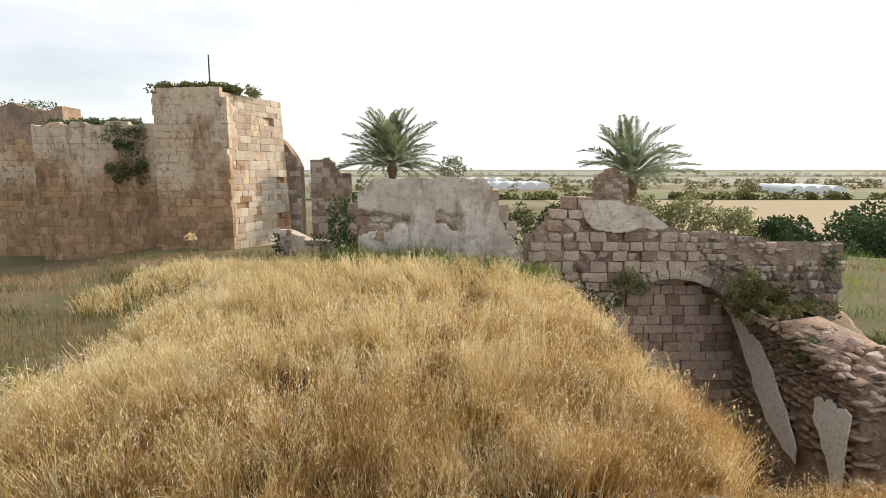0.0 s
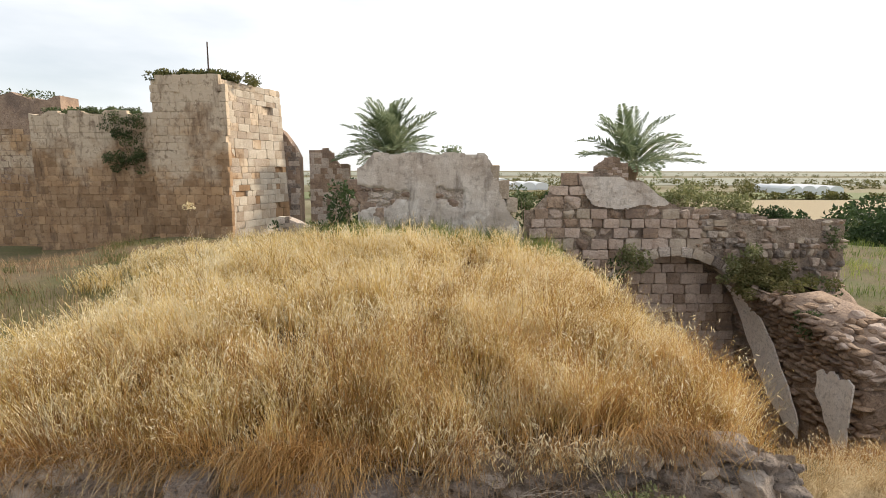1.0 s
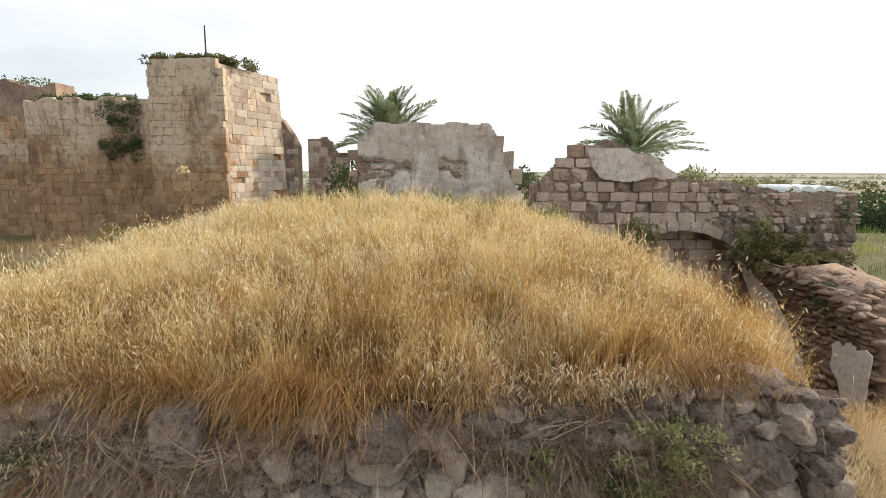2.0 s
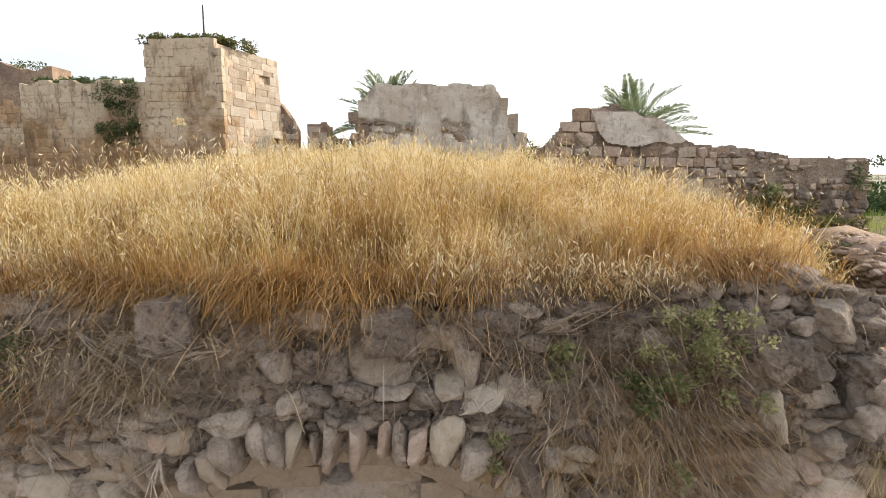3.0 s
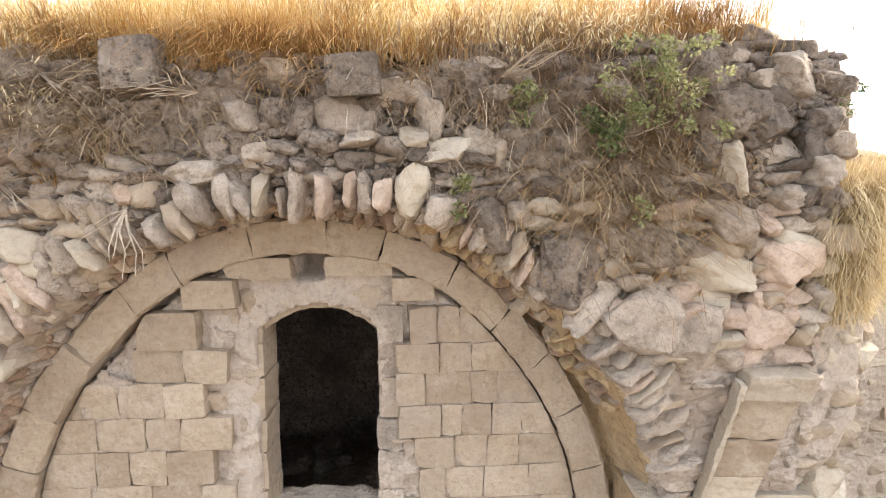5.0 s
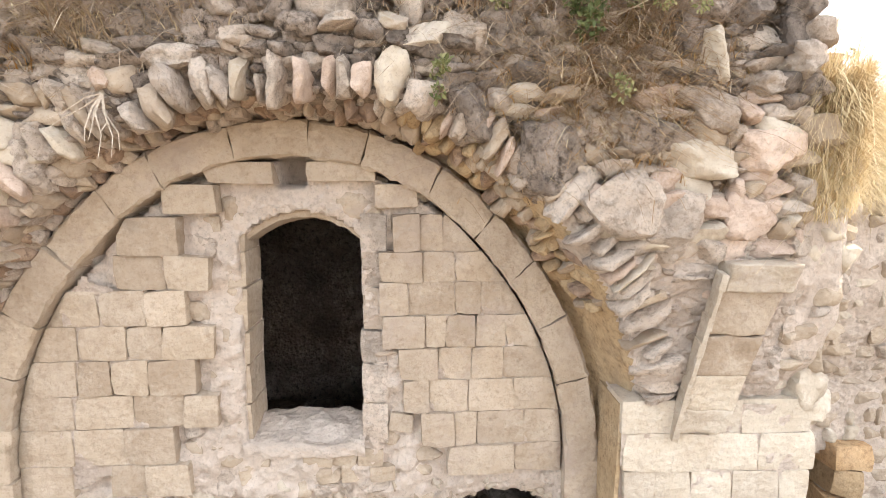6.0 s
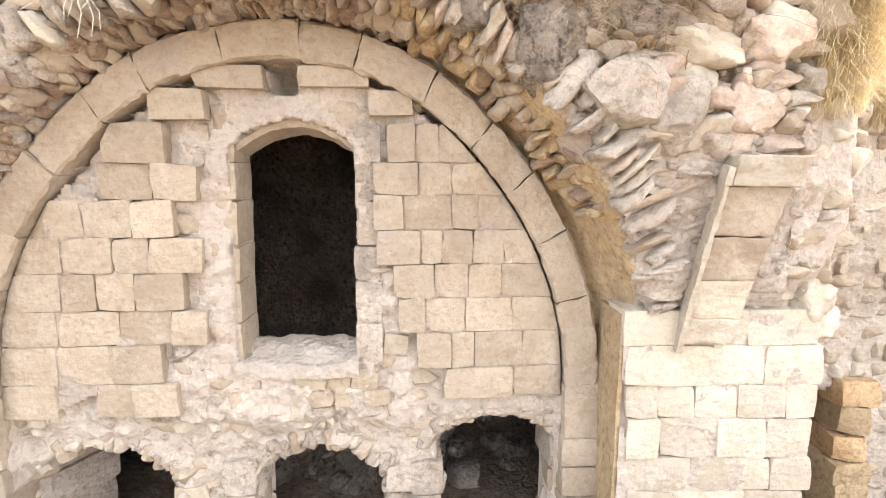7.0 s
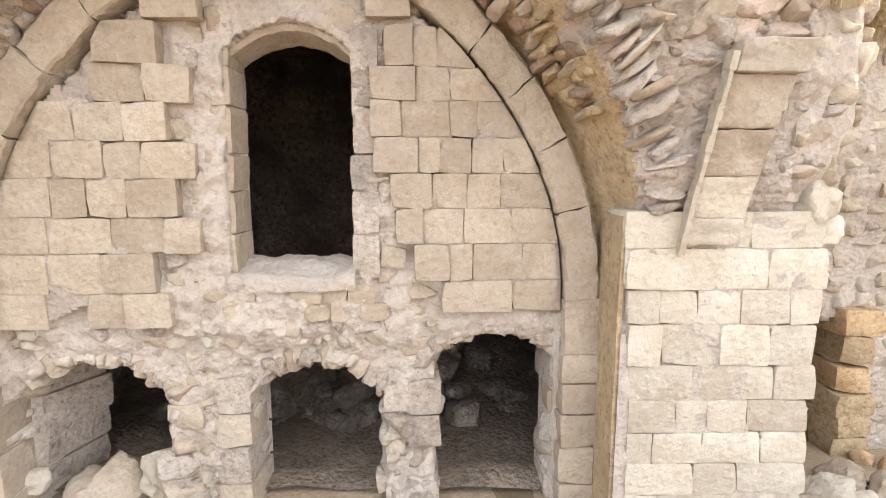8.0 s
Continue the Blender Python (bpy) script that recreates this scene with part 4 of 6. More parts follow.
for x, y, z, w in ((3.62, 5.0, 3.22, 0.5), (3.72, 5.15, 2.9, 0.55), (3.55, 4.98, 3.55, 0.4)):
    piece("stone", WHITE, side_wall, (x - 5, y - 6, z), (w, 0.5, 0.36), (0, 0, 20), 2)

# fallen stones on the ground and inside the doorways
def heap(name, label, spots):
    for x, y, z, s, m in spots:
        ob = new(name, RND.choice(KIT[m.name][2 if s > 0.3 and y < 6.5 else 0]))
        ob.matrix_world = pose(x, y, z + s * 0.28, RND.uniform(-30, 30), RND.uniform(-30, 30), RND.uniform(0, 360)) @ Matrix.Diagonal((s * RND.uniform(0.9, 1.4), s, s * 0.75, 1))
        tagged(ob, label, "stone", group=name + "s")


heap("fallen_stone", "fallen block of limestone lying on bare ground", [(4.35, 5.35, 0, 0.42, WHITE), (4.75, 5.6, 0, 0.38, CREAM), (4.15, 5.1, 0, 0.34, CREAM),
     (5.0, 5.2, 0, 0.45, CREAM), (5.6, 5.9, 0, 0.3, ORANGE), (4.5, 5.0, 0, 0.4, WHITE), (5.4, 6.1, 0, 0.25, ORANGE)])
heap("door_rubble", "pale rubble stone piled in a ruined doorway", [(-2.75, 5.7, 0.0, 0.5, WHITE), (-2.5, 5.55, 0.0, 0.42, CREAM), (-3.1, 5.6, 0.0, 0.48, CREAM),
     (-2.6, 5.6, 0.28, 0.36, WHITE), (-3.4, 5.5, 0.0, 0.4, CREAM), (-2.35, 5.35, 0.2, 0.38, CREAM), (-2.3, 5.3, 0.45, 0.34, RUBBLE)])
spots = []
for i in range(70):
    x, y = RND.uniform(-3.9, 1.6), RND.uniform(6.9, 10.8)
    pile = max(0.0, 1.1 - 0.45 * math.hypot(x + 1.0, (y - 9.2) * 0.8)) + max(0.0, 0.6 - 0.4 * math.hypot(x - 1.0, y - 9.8))
    spots.append((x, y, RND.uniform(0.0, pile), RND.uniform(0.25, 0.6), GREY))
# grey stones only: part of the chamber's dimness is in their colour
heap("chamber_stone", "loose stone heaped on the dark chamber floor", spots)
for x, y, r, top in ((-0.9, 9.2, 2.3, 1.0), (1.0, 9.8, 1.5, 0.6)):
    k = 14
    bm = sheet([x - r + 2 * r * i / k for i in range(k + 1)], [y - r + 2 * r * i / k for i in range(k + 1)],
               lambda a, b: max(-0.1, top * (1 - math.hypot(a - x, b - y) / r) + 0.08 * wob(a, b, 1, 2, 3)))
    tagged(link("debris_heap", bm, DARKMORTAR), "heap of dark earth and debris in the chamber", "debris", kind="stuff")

# ---- ruins on the plateau ----
def block_wall(thing, m, origin, along, length, z0, z1, height, width, lean=0.0, core=MORTAR, thick=0.5, top_noise=0.3, limit=300, skip=None, core_part=True, end_lean=0.0):
    """A straight block wall: a core and its courses as pieces on the outer face. origin: start; along: degrees."""
    ca, sa = math.cos(radians(along)), math.sin(radians(along))

    def at(u, v, z):
        v += lean * (z - z0)
        return origin[0] + ca * u - sa * v, origin[1] + sa * u + ca * v, z

    def top(u):
        return z1(u) if callable(z1) else z1 + top_noise * wob(u, origin[0], origin[1], 0.9, 4)
    if core_part:
        bm = bmesh.new()
        n = max(4, round(length / 0.3))
        cols = []
        for i in range(n + 1):
            u = length * i / n
            t = top(u) - 0.05
            cols.append([bm.verts.new(at(u, v, z)) for v, z in ((0.03, z0 - 1), (0.03, t), (thick, t), (thick, z0 - 1))])
        for a, b in zip(cols, cols[1:]):
            for i in range(3):
                bm.faces.new((a[i], b[i], b[i + 1], a[i + 1]))
        bm.faces.new(cols[0])
        bm.faces.new(cols[-1][::-1])
        bmesh.ops.recalc_face_normals(bm, faces=bm.faces[:])
        thing = part("masonry", bm, core, thing)
    made = 0
    for u, z, w, h in courses(0.0, length, z0, (max(top(length * i / 8) for i in range(9))), height, width, 0.34):
        e = end_lean * (z - z0)
        if u - w / 2 < -0.05 - e:
            w = u + w / 2 + e
            u = w / 2 - e
        if u + w / 2 > length + 0.05:
            w = length - (u - w / 2)
            u = length - w / 2
        if w < 0.12 or z + h * 0.3 > top(u) or (skip and skip(u, z)):
            continue
        if made >= limit:
            break
        mm = RND.choice(m)
        loose = RND.random()
        if loose < 0.012:
            continue  # fallen out
        p = at(u, 0.155 + RND.uniform(-0.02, 0.015) + (0.02 if loose < 0.2 else 0.0), z)
        piece("block", mm, thing, p, (w * 0.992, 0.3, h * 0.985), (RND.uniform(-1, 1), RND.uniform(-0.6, 0.6), along + RND.uniform(-1, 1)), True)
        made += 1


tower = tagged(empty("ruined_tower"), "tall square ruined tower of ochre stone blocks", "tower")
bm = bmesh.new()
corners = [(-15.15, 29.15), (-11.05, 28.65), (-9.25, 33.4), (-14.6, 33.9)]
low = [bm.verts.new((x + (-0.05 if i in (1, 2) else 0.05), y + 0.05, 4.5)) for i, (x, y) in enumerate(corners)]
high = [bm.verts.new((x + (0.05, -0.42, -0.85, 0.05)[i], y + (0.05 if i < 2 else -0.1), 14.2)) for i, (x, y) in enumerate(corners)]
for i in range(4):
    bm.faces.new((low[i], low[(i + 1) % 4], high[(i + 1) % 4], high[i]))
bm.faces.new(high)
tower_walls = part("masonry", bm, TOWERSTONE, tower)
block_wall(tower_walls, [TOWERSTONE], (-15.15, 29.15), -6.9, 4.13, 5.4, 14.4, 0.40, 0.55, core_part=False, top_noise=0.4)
# sun-facing side: white and cream stones put the sunlight into the colour
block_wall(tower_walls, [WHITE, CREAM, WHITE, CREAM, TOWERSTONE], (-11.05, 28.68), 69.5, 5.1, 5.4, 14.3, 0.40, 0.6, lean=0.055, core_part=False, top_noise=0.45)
bm = bmesh.new()
bmesh.ops.create_cone(bm, segments=8, radius1=0.05, radius2=0.035, depth=2.0, matrix=pose(-12.1, 29.3, 15.1))
part("iron_pole", bm, METAL, tower, "thin dark iron pole")

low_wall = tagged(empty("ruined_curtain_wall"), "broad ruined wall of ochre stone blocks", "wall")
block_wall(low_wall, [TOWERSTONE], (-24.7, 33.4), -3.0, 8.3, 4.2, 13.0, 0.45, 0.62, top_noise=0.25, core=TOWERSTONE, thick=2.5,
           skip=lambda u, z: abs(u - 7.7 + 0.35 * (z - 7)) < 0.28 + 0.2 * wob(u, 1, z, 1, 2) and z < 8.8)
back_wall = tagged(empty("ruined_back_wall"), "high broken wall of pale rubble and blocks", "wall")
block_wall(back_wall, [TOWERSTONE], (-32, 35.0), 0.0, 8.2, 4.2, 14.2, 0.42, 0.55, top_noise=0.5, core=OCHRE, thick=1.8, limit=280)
far_wall = tagged(empty("ruined_rubble_stub"), "ragged rubble stub of a fallen wall behind the tower", "wall")
block_wall(far_wall, [RUBBLE, OCHRE, GREY], (-10.8, 34.2), 4.0, 1.9, 6.0, lambda u: 12.6 - 0.62 * u * u + 0.3 * wob(u, 0, 0, 2, 3), 0.3, 0.35, core=OCHRE, thick=1.5)
block_wall(far_wall, [RUBBLE, OCHRE], (-8.65, 36.0), 4.0, 2.55, 6.0, lambda u: 10.9 - 1.0 * step(1.3, 2.1, u) + 0.3 * wob(u, 4, 0, 2.4, 3), 0.3, 0.35, core=OCHRE, thick=1.0)

low_rubble = tagged(empty("low_rubble_wall"), "low crumbling line of pale rubble behind the mound", "wall")
block_wall(low_rubble, [RUBBLE, CREAM, GREY], (-7.9, 26.2), -4.0, 3.0, 5.6, lambda u: 7.35 - 0.22 * u + 0.25 * wob(u, 3, 0, 1.6, 3), 0.26, 0.4, core=RUBBLE, thick=0.8)

stub = tagged(empty("ruined_stub"), "short stub of reddish stones before the palm", "wall")
block_wall(stub, [OCHRE, PINK, BROWN], (8.4, 30.0), 0.0, 1.7, 5.5, lambda u: 9.85 + 0.45 * math.sin(1.7 * u) + 0.35 * wob(u, 2, 0, 3, 3), 0.2, 0.3, core=OCHRE, thick=0.7)

# plastered wall behind the mound
plastered = tagged(empty("plastered_wall"), "weathered wall with patchy grey lime plaster", "wall")


def plaster_top(x):
    t = 10.06 + 0.05 * wob(x, 0, 0, 2.0, 3)
    t -= 0.38 * step(-1.78, -2.2, x)
    t -= 1.75 * step(1.05, 1.95, x)
    return t


def plaster_patch(x, z):
    bare = z < 9.1 + 0.16 * wob(x, 0, z, 1.7, 3) and (x < -0.9 or -0.2 < x < 0.55) and z > 8.75 + 0.3 * wob(x, 4, z, 2, 2)
    return not bare


core = relief(-2.25, 2.0, 7.2, 10.2, 0.06, lambda x, z: 14.40 + 0.02 * wob(x, 2, z, 3, 4) + (0.0 if plaster_patch(x, z) else 0.12), lambda x, z: z < plaster_top(x), plaster_top)
face = part("plaster", core, PLASTER, plastered, "stained grey lime plaster")
smooth(face.data)
bm = bmesh.new()
cols = []
for i in range(30):
    x = -2.25 + 4.2 * i / 29
    cols.append([bm.verts.new((x, y, z)) for y, z in ((14.47, 7.2), (14.47, plaster_top(x) - 0.03), (14.95, plaster_top(x) - 0.03), (14.95, 7.2))])
for a, b in zip(cols, cols[1:]):
    for i in range(3):
        bm.faces.new((a[i], b[i], b[i + 1], a[i + 1]))
bm.faces.new(cols[0])
bm.faces.new(cols[-1][::-1])
bmesh.ops.recalc_face_normals(bm, faces=bm.faces[:])
part("core", bm, RUBBLE, plastered)
for x, z, w, h in courses(-2.3, 0.7, 8.2, 9.2, 0.17, 0.26, 0.3):
    if not plaster_patch(x, z):
        piece("stone", RND.choice([OCHRE, RUBBLE]), plastered, (x, 14.53, z), (w, 0.22, h), [RND.uniform(-6, 6) for _ in range(3)])
for x, z, w, h in ((-2.35, 9.25, 0.34, 0.26), (-2.15, 8.95, 0.3, 0.26), (-2.0, 8.65, 0.42, 0.3), (-1.7, 8.45, 0.3, 0.35), (1.35, 9.5, 0.24, 0.5), (1.6, 9.1, 0.3, 0.5), (1.8, 8.7, 0.3, 0.4)):
    piece("quoin", CREAM if x > 0 else OCHRE, plastered, (x, 14.6, z), (w, 0.4, h), [RND.uniform(-6, 6) for _ in range(3)], True)

# wall with the low arch, beyond the pit
arch_wall = tagged(empty("arched_ruin_wall"), "long ruined block wall with a low arch and creepers", "wall")
VX, VZ, VR = 6.35, 5.05, 2.25


def ruin_top(x):
    t = 9.05 + 0.45 * step(2.9, 3.5, x) + 0.15 * step(3.7, 4.1, x) - 0.15 * step(4.4, 4.5, x) - 0.12 * step(4.65, 5.0, x) - 0.75 * step(5.0, 6.6, x)
    t -= 0.30 * step(7.0, 9.4, x)
    return t + 0.07 * wob(x, 8, 0, 2.5, 4) - 0.5 * step(2.9, 2.4, x)


def under(x, z, r=VR):
    return math.hypot(x - VX, max(0.0, z - VZ)) < r


core = relief(2.2, 11.0, 2.4, 10.6, 0.08, lambda x, z: 14.83 + 0.06 * wob(x, 6, z, 2, 4) + (0.77 if under(x, z) else 0.0), lambda x, z: z < ruin_top(x), ruin_top)
smooth(part("core", core, DUSTYMORTAR, arch_wall).data)
made = 0
laid = [(c, False) for c in courses(2.4, 7.0, 6.1, 10.6, 0.30, 0.40, 0.2)] + [(c, True) for c in courses(7.0, 10.9, 5.6, 10.6, 0.20, 0.27, 0.35)]
for (x, z, w, h), small in laid:
    if under(x, z, VR + 0.28) or z + 0.1 > ruin_top(x):
        continue
    if 4.0 < x < 6.6 and z > 8.6 + 0.1 * wob(x, 0, z, 2, 2):
        continue
    if small and (RND.random() < 0.15 or wob(x, 3, z, 0.9, 3) > 0.3):
        continue  # hidden under the mortar
    m = RND.choice([PINK, PINK, CREAM, OCHRE] if x < 7 else [PINK, RUBBLE, GREY, CREAM, OCHRE])
    piece("block", m, arch_wall, (x, (14.90 if small else 14.92) + RND.uniform(-0.03, 0.04), z), (w * RND.uniform(0.9, 1.0), 0.34, h * RND.uniform(0.86, 1.0)), [RND.uniform(-3, 3) for _ in range(3)],
          RND.random() < (0.3 if small else 0.9 if x > 4.2 else 0.5))
for x, z, w, h in courses(VX - VR, VX + VR, 2.4, 7.3, 0.29, 0.4, 0.16):
    if under(x, z, VR - 0.06):
        piece("infill_block", RND.choice([PINK, PINK, PINK, OCHRE]), arch_wall, (x, 15.56 + RND.uniform(-0.03, 0.05), z), (w * 0.97, 0.3, h * 0.96), [RND.uniform(-2, 2) for _ in range(3)], True)
for i in range(25):
    a = math.pi * i / 24
    piece("voussoir", RND.choice([GREY, RUBBLE, CREAM]), arch_wall, (VX + (VR + 0.12) * math.cos(a), 14.9, VZ + (VR + 0.12) * math.sin(a)), (0.3, 0.4, 0.27),
          (RND.uniform(-5, 5), 90 - math.degrees(a), RND.uniform(-5, 5)), True)
patch = relief(3.5, 6.6, 8.4, 9.9, 0.03, lambda x, z: 14.68 + 0.015 * wob(x, 3, z, 3, 4), lambda x, z: z < min(9.45, ruin_top(x) - 0.04) and z > 8.62 + 0.12 * wob(x, 0, z, 2, 3) + 0.25 * step(5.6, 6.6, x) + 0.9 * step(4.1, 3.5, x), lambda x: ruin_top(x) - 0.03)
part("plaster", patch, PLASTER, arch_wall, "remnant of smooth grey plaster")

# broken vault haunch over the pit
haunch = tagged(empty("broken_vault_haunch"), "broken haunch of a rubble vault with plaster remnants", "vault")


def haunch_end(a):
    """How far towards the camera the vault still stands, by its angle."""
    return 10.5 + 4.0 * step(0.25, 1.15, a) + 0.2 * wob(a * 3, 0, 0, 1, 3)


bm = bmesh.new()
NA, NY = 26, 22
inner, outer = [], []
for i in range(NA + 1):
    a = -0.75 + 1.5 * i / NA
    y0 = haunch_end(max(0.0, a))
    ri, ro = [], []
    for j in range(NY + 1):
        y = y0 + (15.3 - y0) * j / NY
        r = VR + 0.10 * wob(a * 2, y, 2, 1.6, 5)
        if a > 0:
            p = (VX + r * math.cos(a), y, VZ + r * math.sin(a))
            q = (p[0] + 0.15 + 2.6 * (1 - a / 1.2), y + 0.1, max(p[2] + 0.12, 6.3 - 0.36 * (14.8 - y) + 0.15 * wob(a, y, 1, 1.5, 3)))
        else:
            p = (VX + r, y, VZ + a * 3.4)
            q = (VX + r + 2.75, y + 0.1, 6.0 - 0.42 * (14.8 - y) + a * 4)
        ri.append(bm.verts.new(p))
        ro.append(bm.verts.new(q))
    inner.append(ri)
    outer.append(ro)
for i in range(NA):
    for j in range(NY):
        bm.faces.new((inner[i][j], inner[i + 1][j], inner[i + 1][j + 1], inner[i][j + 1]))
        bm.faces.new((outer[i][j], outer[i][j + 1], outer[i + 1][j + 1], outer[i + 1][j]))
    bm.faces.new((inner[i][0], outer[i][0], outer[i + 1][0], inner[i + 1][0]))
bmesh.ops.recalc_face_normals(bm, faces=bm.faces[:])
smooth(part("core", bm, OCHRE, haunch).data)
for i in range(19):
    a = -0.35 + 1.05 * i / 18
    y = haunch_end(max(0.0, a)) + 0.15
    while y < 15.1:
        deep = RND.uniform(0.22, 0.42)
        if RND.random() < 0.9:
            x = VX + VR * math.cos(max(0.0, a)) - 0.01
            z = VZ + (VR * math.sin(a) if a > 0 else a * 3.4)
            piece("vault_stone", RND.choice([OCHRE, OCHRE, BROWN, BROWN]), haunch, (x, y + deep / 2, z), (0.26, deep, 0.12), (RND.uniform(-9, 9), -math.degrees(max(0.0, a)) + RND.uniform(-8, 8), RND.uniform(-10, 10)))
        y += deep
def plaster_band(line):
    """Plaster left on the vault: line gives y, z and height of the strip along its way."""
    bm = bmesh.new()
    rows = []
    n = 16
    for i in range(n + 1):
        u = i / n * (len(line) - 1)
        k = min(len(line) - 2, int(u))
        y, z, h = (p + (q - p) * (u - k) for p, q in zip(line[k], line[k + 1]))
        row = []
        for j in range(9):
            zz = z + h * (j / 8 - 0.5) + 0.2 * wob(y, j / 8 * h, 5, 2.2, 4)
            a = math.asin(max(0.0, min(1.0, (zz - VZ) / VR)))
            row.append(bm.verts.new((VX + (VR - 0.14) * math.cos(a), y + 0.07 * wob(zz, y, 2, 3, 2), zz)))
        rows.append(row)
    for r0, r1 in zip(rows, rows[1:]):
        for j in range(8):
            bm.faces.new((r0[j], r0[j + 1], r1[j + 1], r1[j]))
    bm.normal_update()
    bmesh.ops.solidify(bm, geom=bm.faces[:], thickness=0.04)
    part("plaster", bm, SMOOTHPLASTER, haunch, "hanging sheet of smooth pale plaster")


plaster_band([(15.1, 6.3, 0.3), (14.7, 5.75, 1.2), (14.0, 5.1, 1.6), (13.3, 4.4, 1.3), (12.7, 3.9, 0.9), (12.2, 3.5, 0.3)])
plaster_band([(11.75, 4.9, 0.5), (11.3, 4.7, 1.2), (10.95, 4.35, 1.9), (10.7, 4.4, 1.7)])
for i in range(230):  # ragged top
    a = RND.uniform(0.0, 0.74)
    y = RND.uniform(haunch_end(a), 14.9)
    px = VX + VR * math.cos(a)
    u = RND.random()
    x = px + u * (0.15 + 2.6 * (1 - a / 1.2))
    z0, z1 = VZ + VR * math.sin(a), max(VZ + VR * math.sin(a) + 0.12, 6.3 - 0.36 * (14.8 - y))
    # red-brown stone; leaving out paler ones also puts shade into the colour
    piece("top_stone", RND.choice([OCHRE, BROWN, BROWN, OCHRE]), haunch, (x, y, z1 - 0.02), (RND.uniform(0.12, 0.3), RND.uniform(0.12, 0.3), RND.uniform(0.1, 0.2)), [RND.uniform(-20, 20) for _ in range(3)])
for i in range(190):  # broken front
    a = RND.uniform(-0.7, 0.7)
    y = haunch_end(max(0.0, a)) + 0.02
    u = RND.random()
    if a > 0:
        p0 = (VX + VR * math.cos(a), VZ + VR * math.sin(a))
        p1 = (p0[0] + 0.15 + 2.6 * (1 - a / 1.2), max(p0[1] + 0.12, 6.3 - 0.36 * (14.8 - y)))
    else:
        p0 = (VX + VR, VZ + a * 3.4)
        p1 = (VX + VR + 2.75, 6.0 - 0.42 * (14.8 - y) + a * 4)
    piece("broken_stone", RND.choice([PINK, OCHRE, OCHRE, BROWN]), haunch, (p0[0] + u * (p1[0] - p0[0]), y + RND.uniform(0, 0.12), p0[1] + u * (p1[1] - p0[1])),
          (RND.uniform(0.2, 0.42), 0.35, RND.uniform(0.09, 0.18)), [RND.uniform(-14, 14) for _ in range(3)])

# ---- grass and plants ----
NR = np.random.default_rng(5)


def blades(name, base, height, width, lean, material, heads=None, droop=0.25, levels=4, label="", parent=None, head_size=0.02, category="grass"):
    """Grass stalks as tapered strips, with hanging oat-like heads. base: N x 3; height: N; lean: N x 2, sideways reach as a share of the height."""
    n = len(base)
    s = np.linspace(0, 1, levels)
    turn = NR.uniform(0, np.pi, n)
    side = np.stack([np.cos(turn), np.sin(turn), np.zeros(n)], 1)
    curve = s ** 1.8
    mid = np.empty((n, levels, 3))
    mid[:, :, 0] = base[:, None, 0] + height[:, None] * lean[:, None, 0] * curve
    mid[:, :, 1] = base[:, None, 1] + height[:, None] * lean[:, None, 1] * curve
    reach = np.clip(np.hypot(lean[:, 0], lean[:, 1]), 0, 1.6)
    mid[:, :, 2] = base[:, None, 2] + height[:, None] * (s - droop * reach[:, None] * s ** 2.5)
    wide = (width[:, None] * (1 - 0.75 * s))[:, :, None] * side[:, None, :]
    verts = np.stack([mid - wide / 2, mid + wide / 2], 2).reshape(n, levels * 2, 3)
    quads = np.array([[2 * i, 2 * i + 1, 2 * i + 3, 2 * i + 2] for i in range(levels - 1)])
    faces = (np.arange(n)[:, None, None] * levels * 2 + quads).reshape(-1, 4)
    index = np.zeros(len(faces), int)
    allv = [verts.reshape(-1, 3)]
    materials = [material]
    if heads is not None:
        materials.append(heads)
        k = 2
        tip = np.repeat(mid[:, -1], k, 0)
        below = np.repeat(mid[:, -2], k, 0)
        start = tip + (below - tip) * NR.uniform(-0.08, 0.85, (n * k, 1))
        size = head_size * NR.uniform(0.7, 1.4, (n * k, 1))
        out = NR.normal(0, 1, (n * k, 3))
        out[:, 2] = -1.6 + 0.7 * out[:, 2]
        out /= np.linalg.norm(out, axis=1, keepdims=True)
        start = start + out * size * 0.3
        across = np.cross(out, NR.normal(0, 1, (n * k, 3)))
        across /= np.linalg.norm(across, axis=1, keepdims=True) + 1e-6
        hv = np.stack([start, start + out * size * 0.6 + across * size * 0.17, start + out * size * 2.0, start + out * size * 0.6 - across * size * 0.17], 1)
        off = len(allv[0])
        allv.append(hv.reshape(-1, 3))
        hf = off + np.arange(n * k * 4).reshape(-1, 4)
        faces = np.concatenate([faces, hf])
        index = np.concatenate([index, np.ones(len(hf), int)])
    v = np.concatenate(allv).astype(np.float32)
    mesh = bpy.data.meshes.new(name)
    mesh.vertices.add(len(v))
    mesh.vertices.foreach_set("co", v.ravel())
    mesh.loops.add(faces.size)
    mesh.loops.foreach_set("vertex_index", faces.ravel().astype(np.int32))
    mesh.polygons.add(len(faces))
    mesh.polygons.foreach_set("loop_start", np.arange(0, faces.size, 4, dtype=np.int32))
    mesh.polygons.foreach_set("material_index", index.astype(np.int32))
    mesh.update(calc_edges=True)
    for m in materials:
        mesh.materials.append(m)
    ob = new(name, mesh)
    ob.parent = parent
    return tagged(ob, label, category, kind="stuff")


def field_noise(x, y, scale, seed):
    return np.array([wob(a, b, seed, scale, 3) for a, b in zip(x, y)])


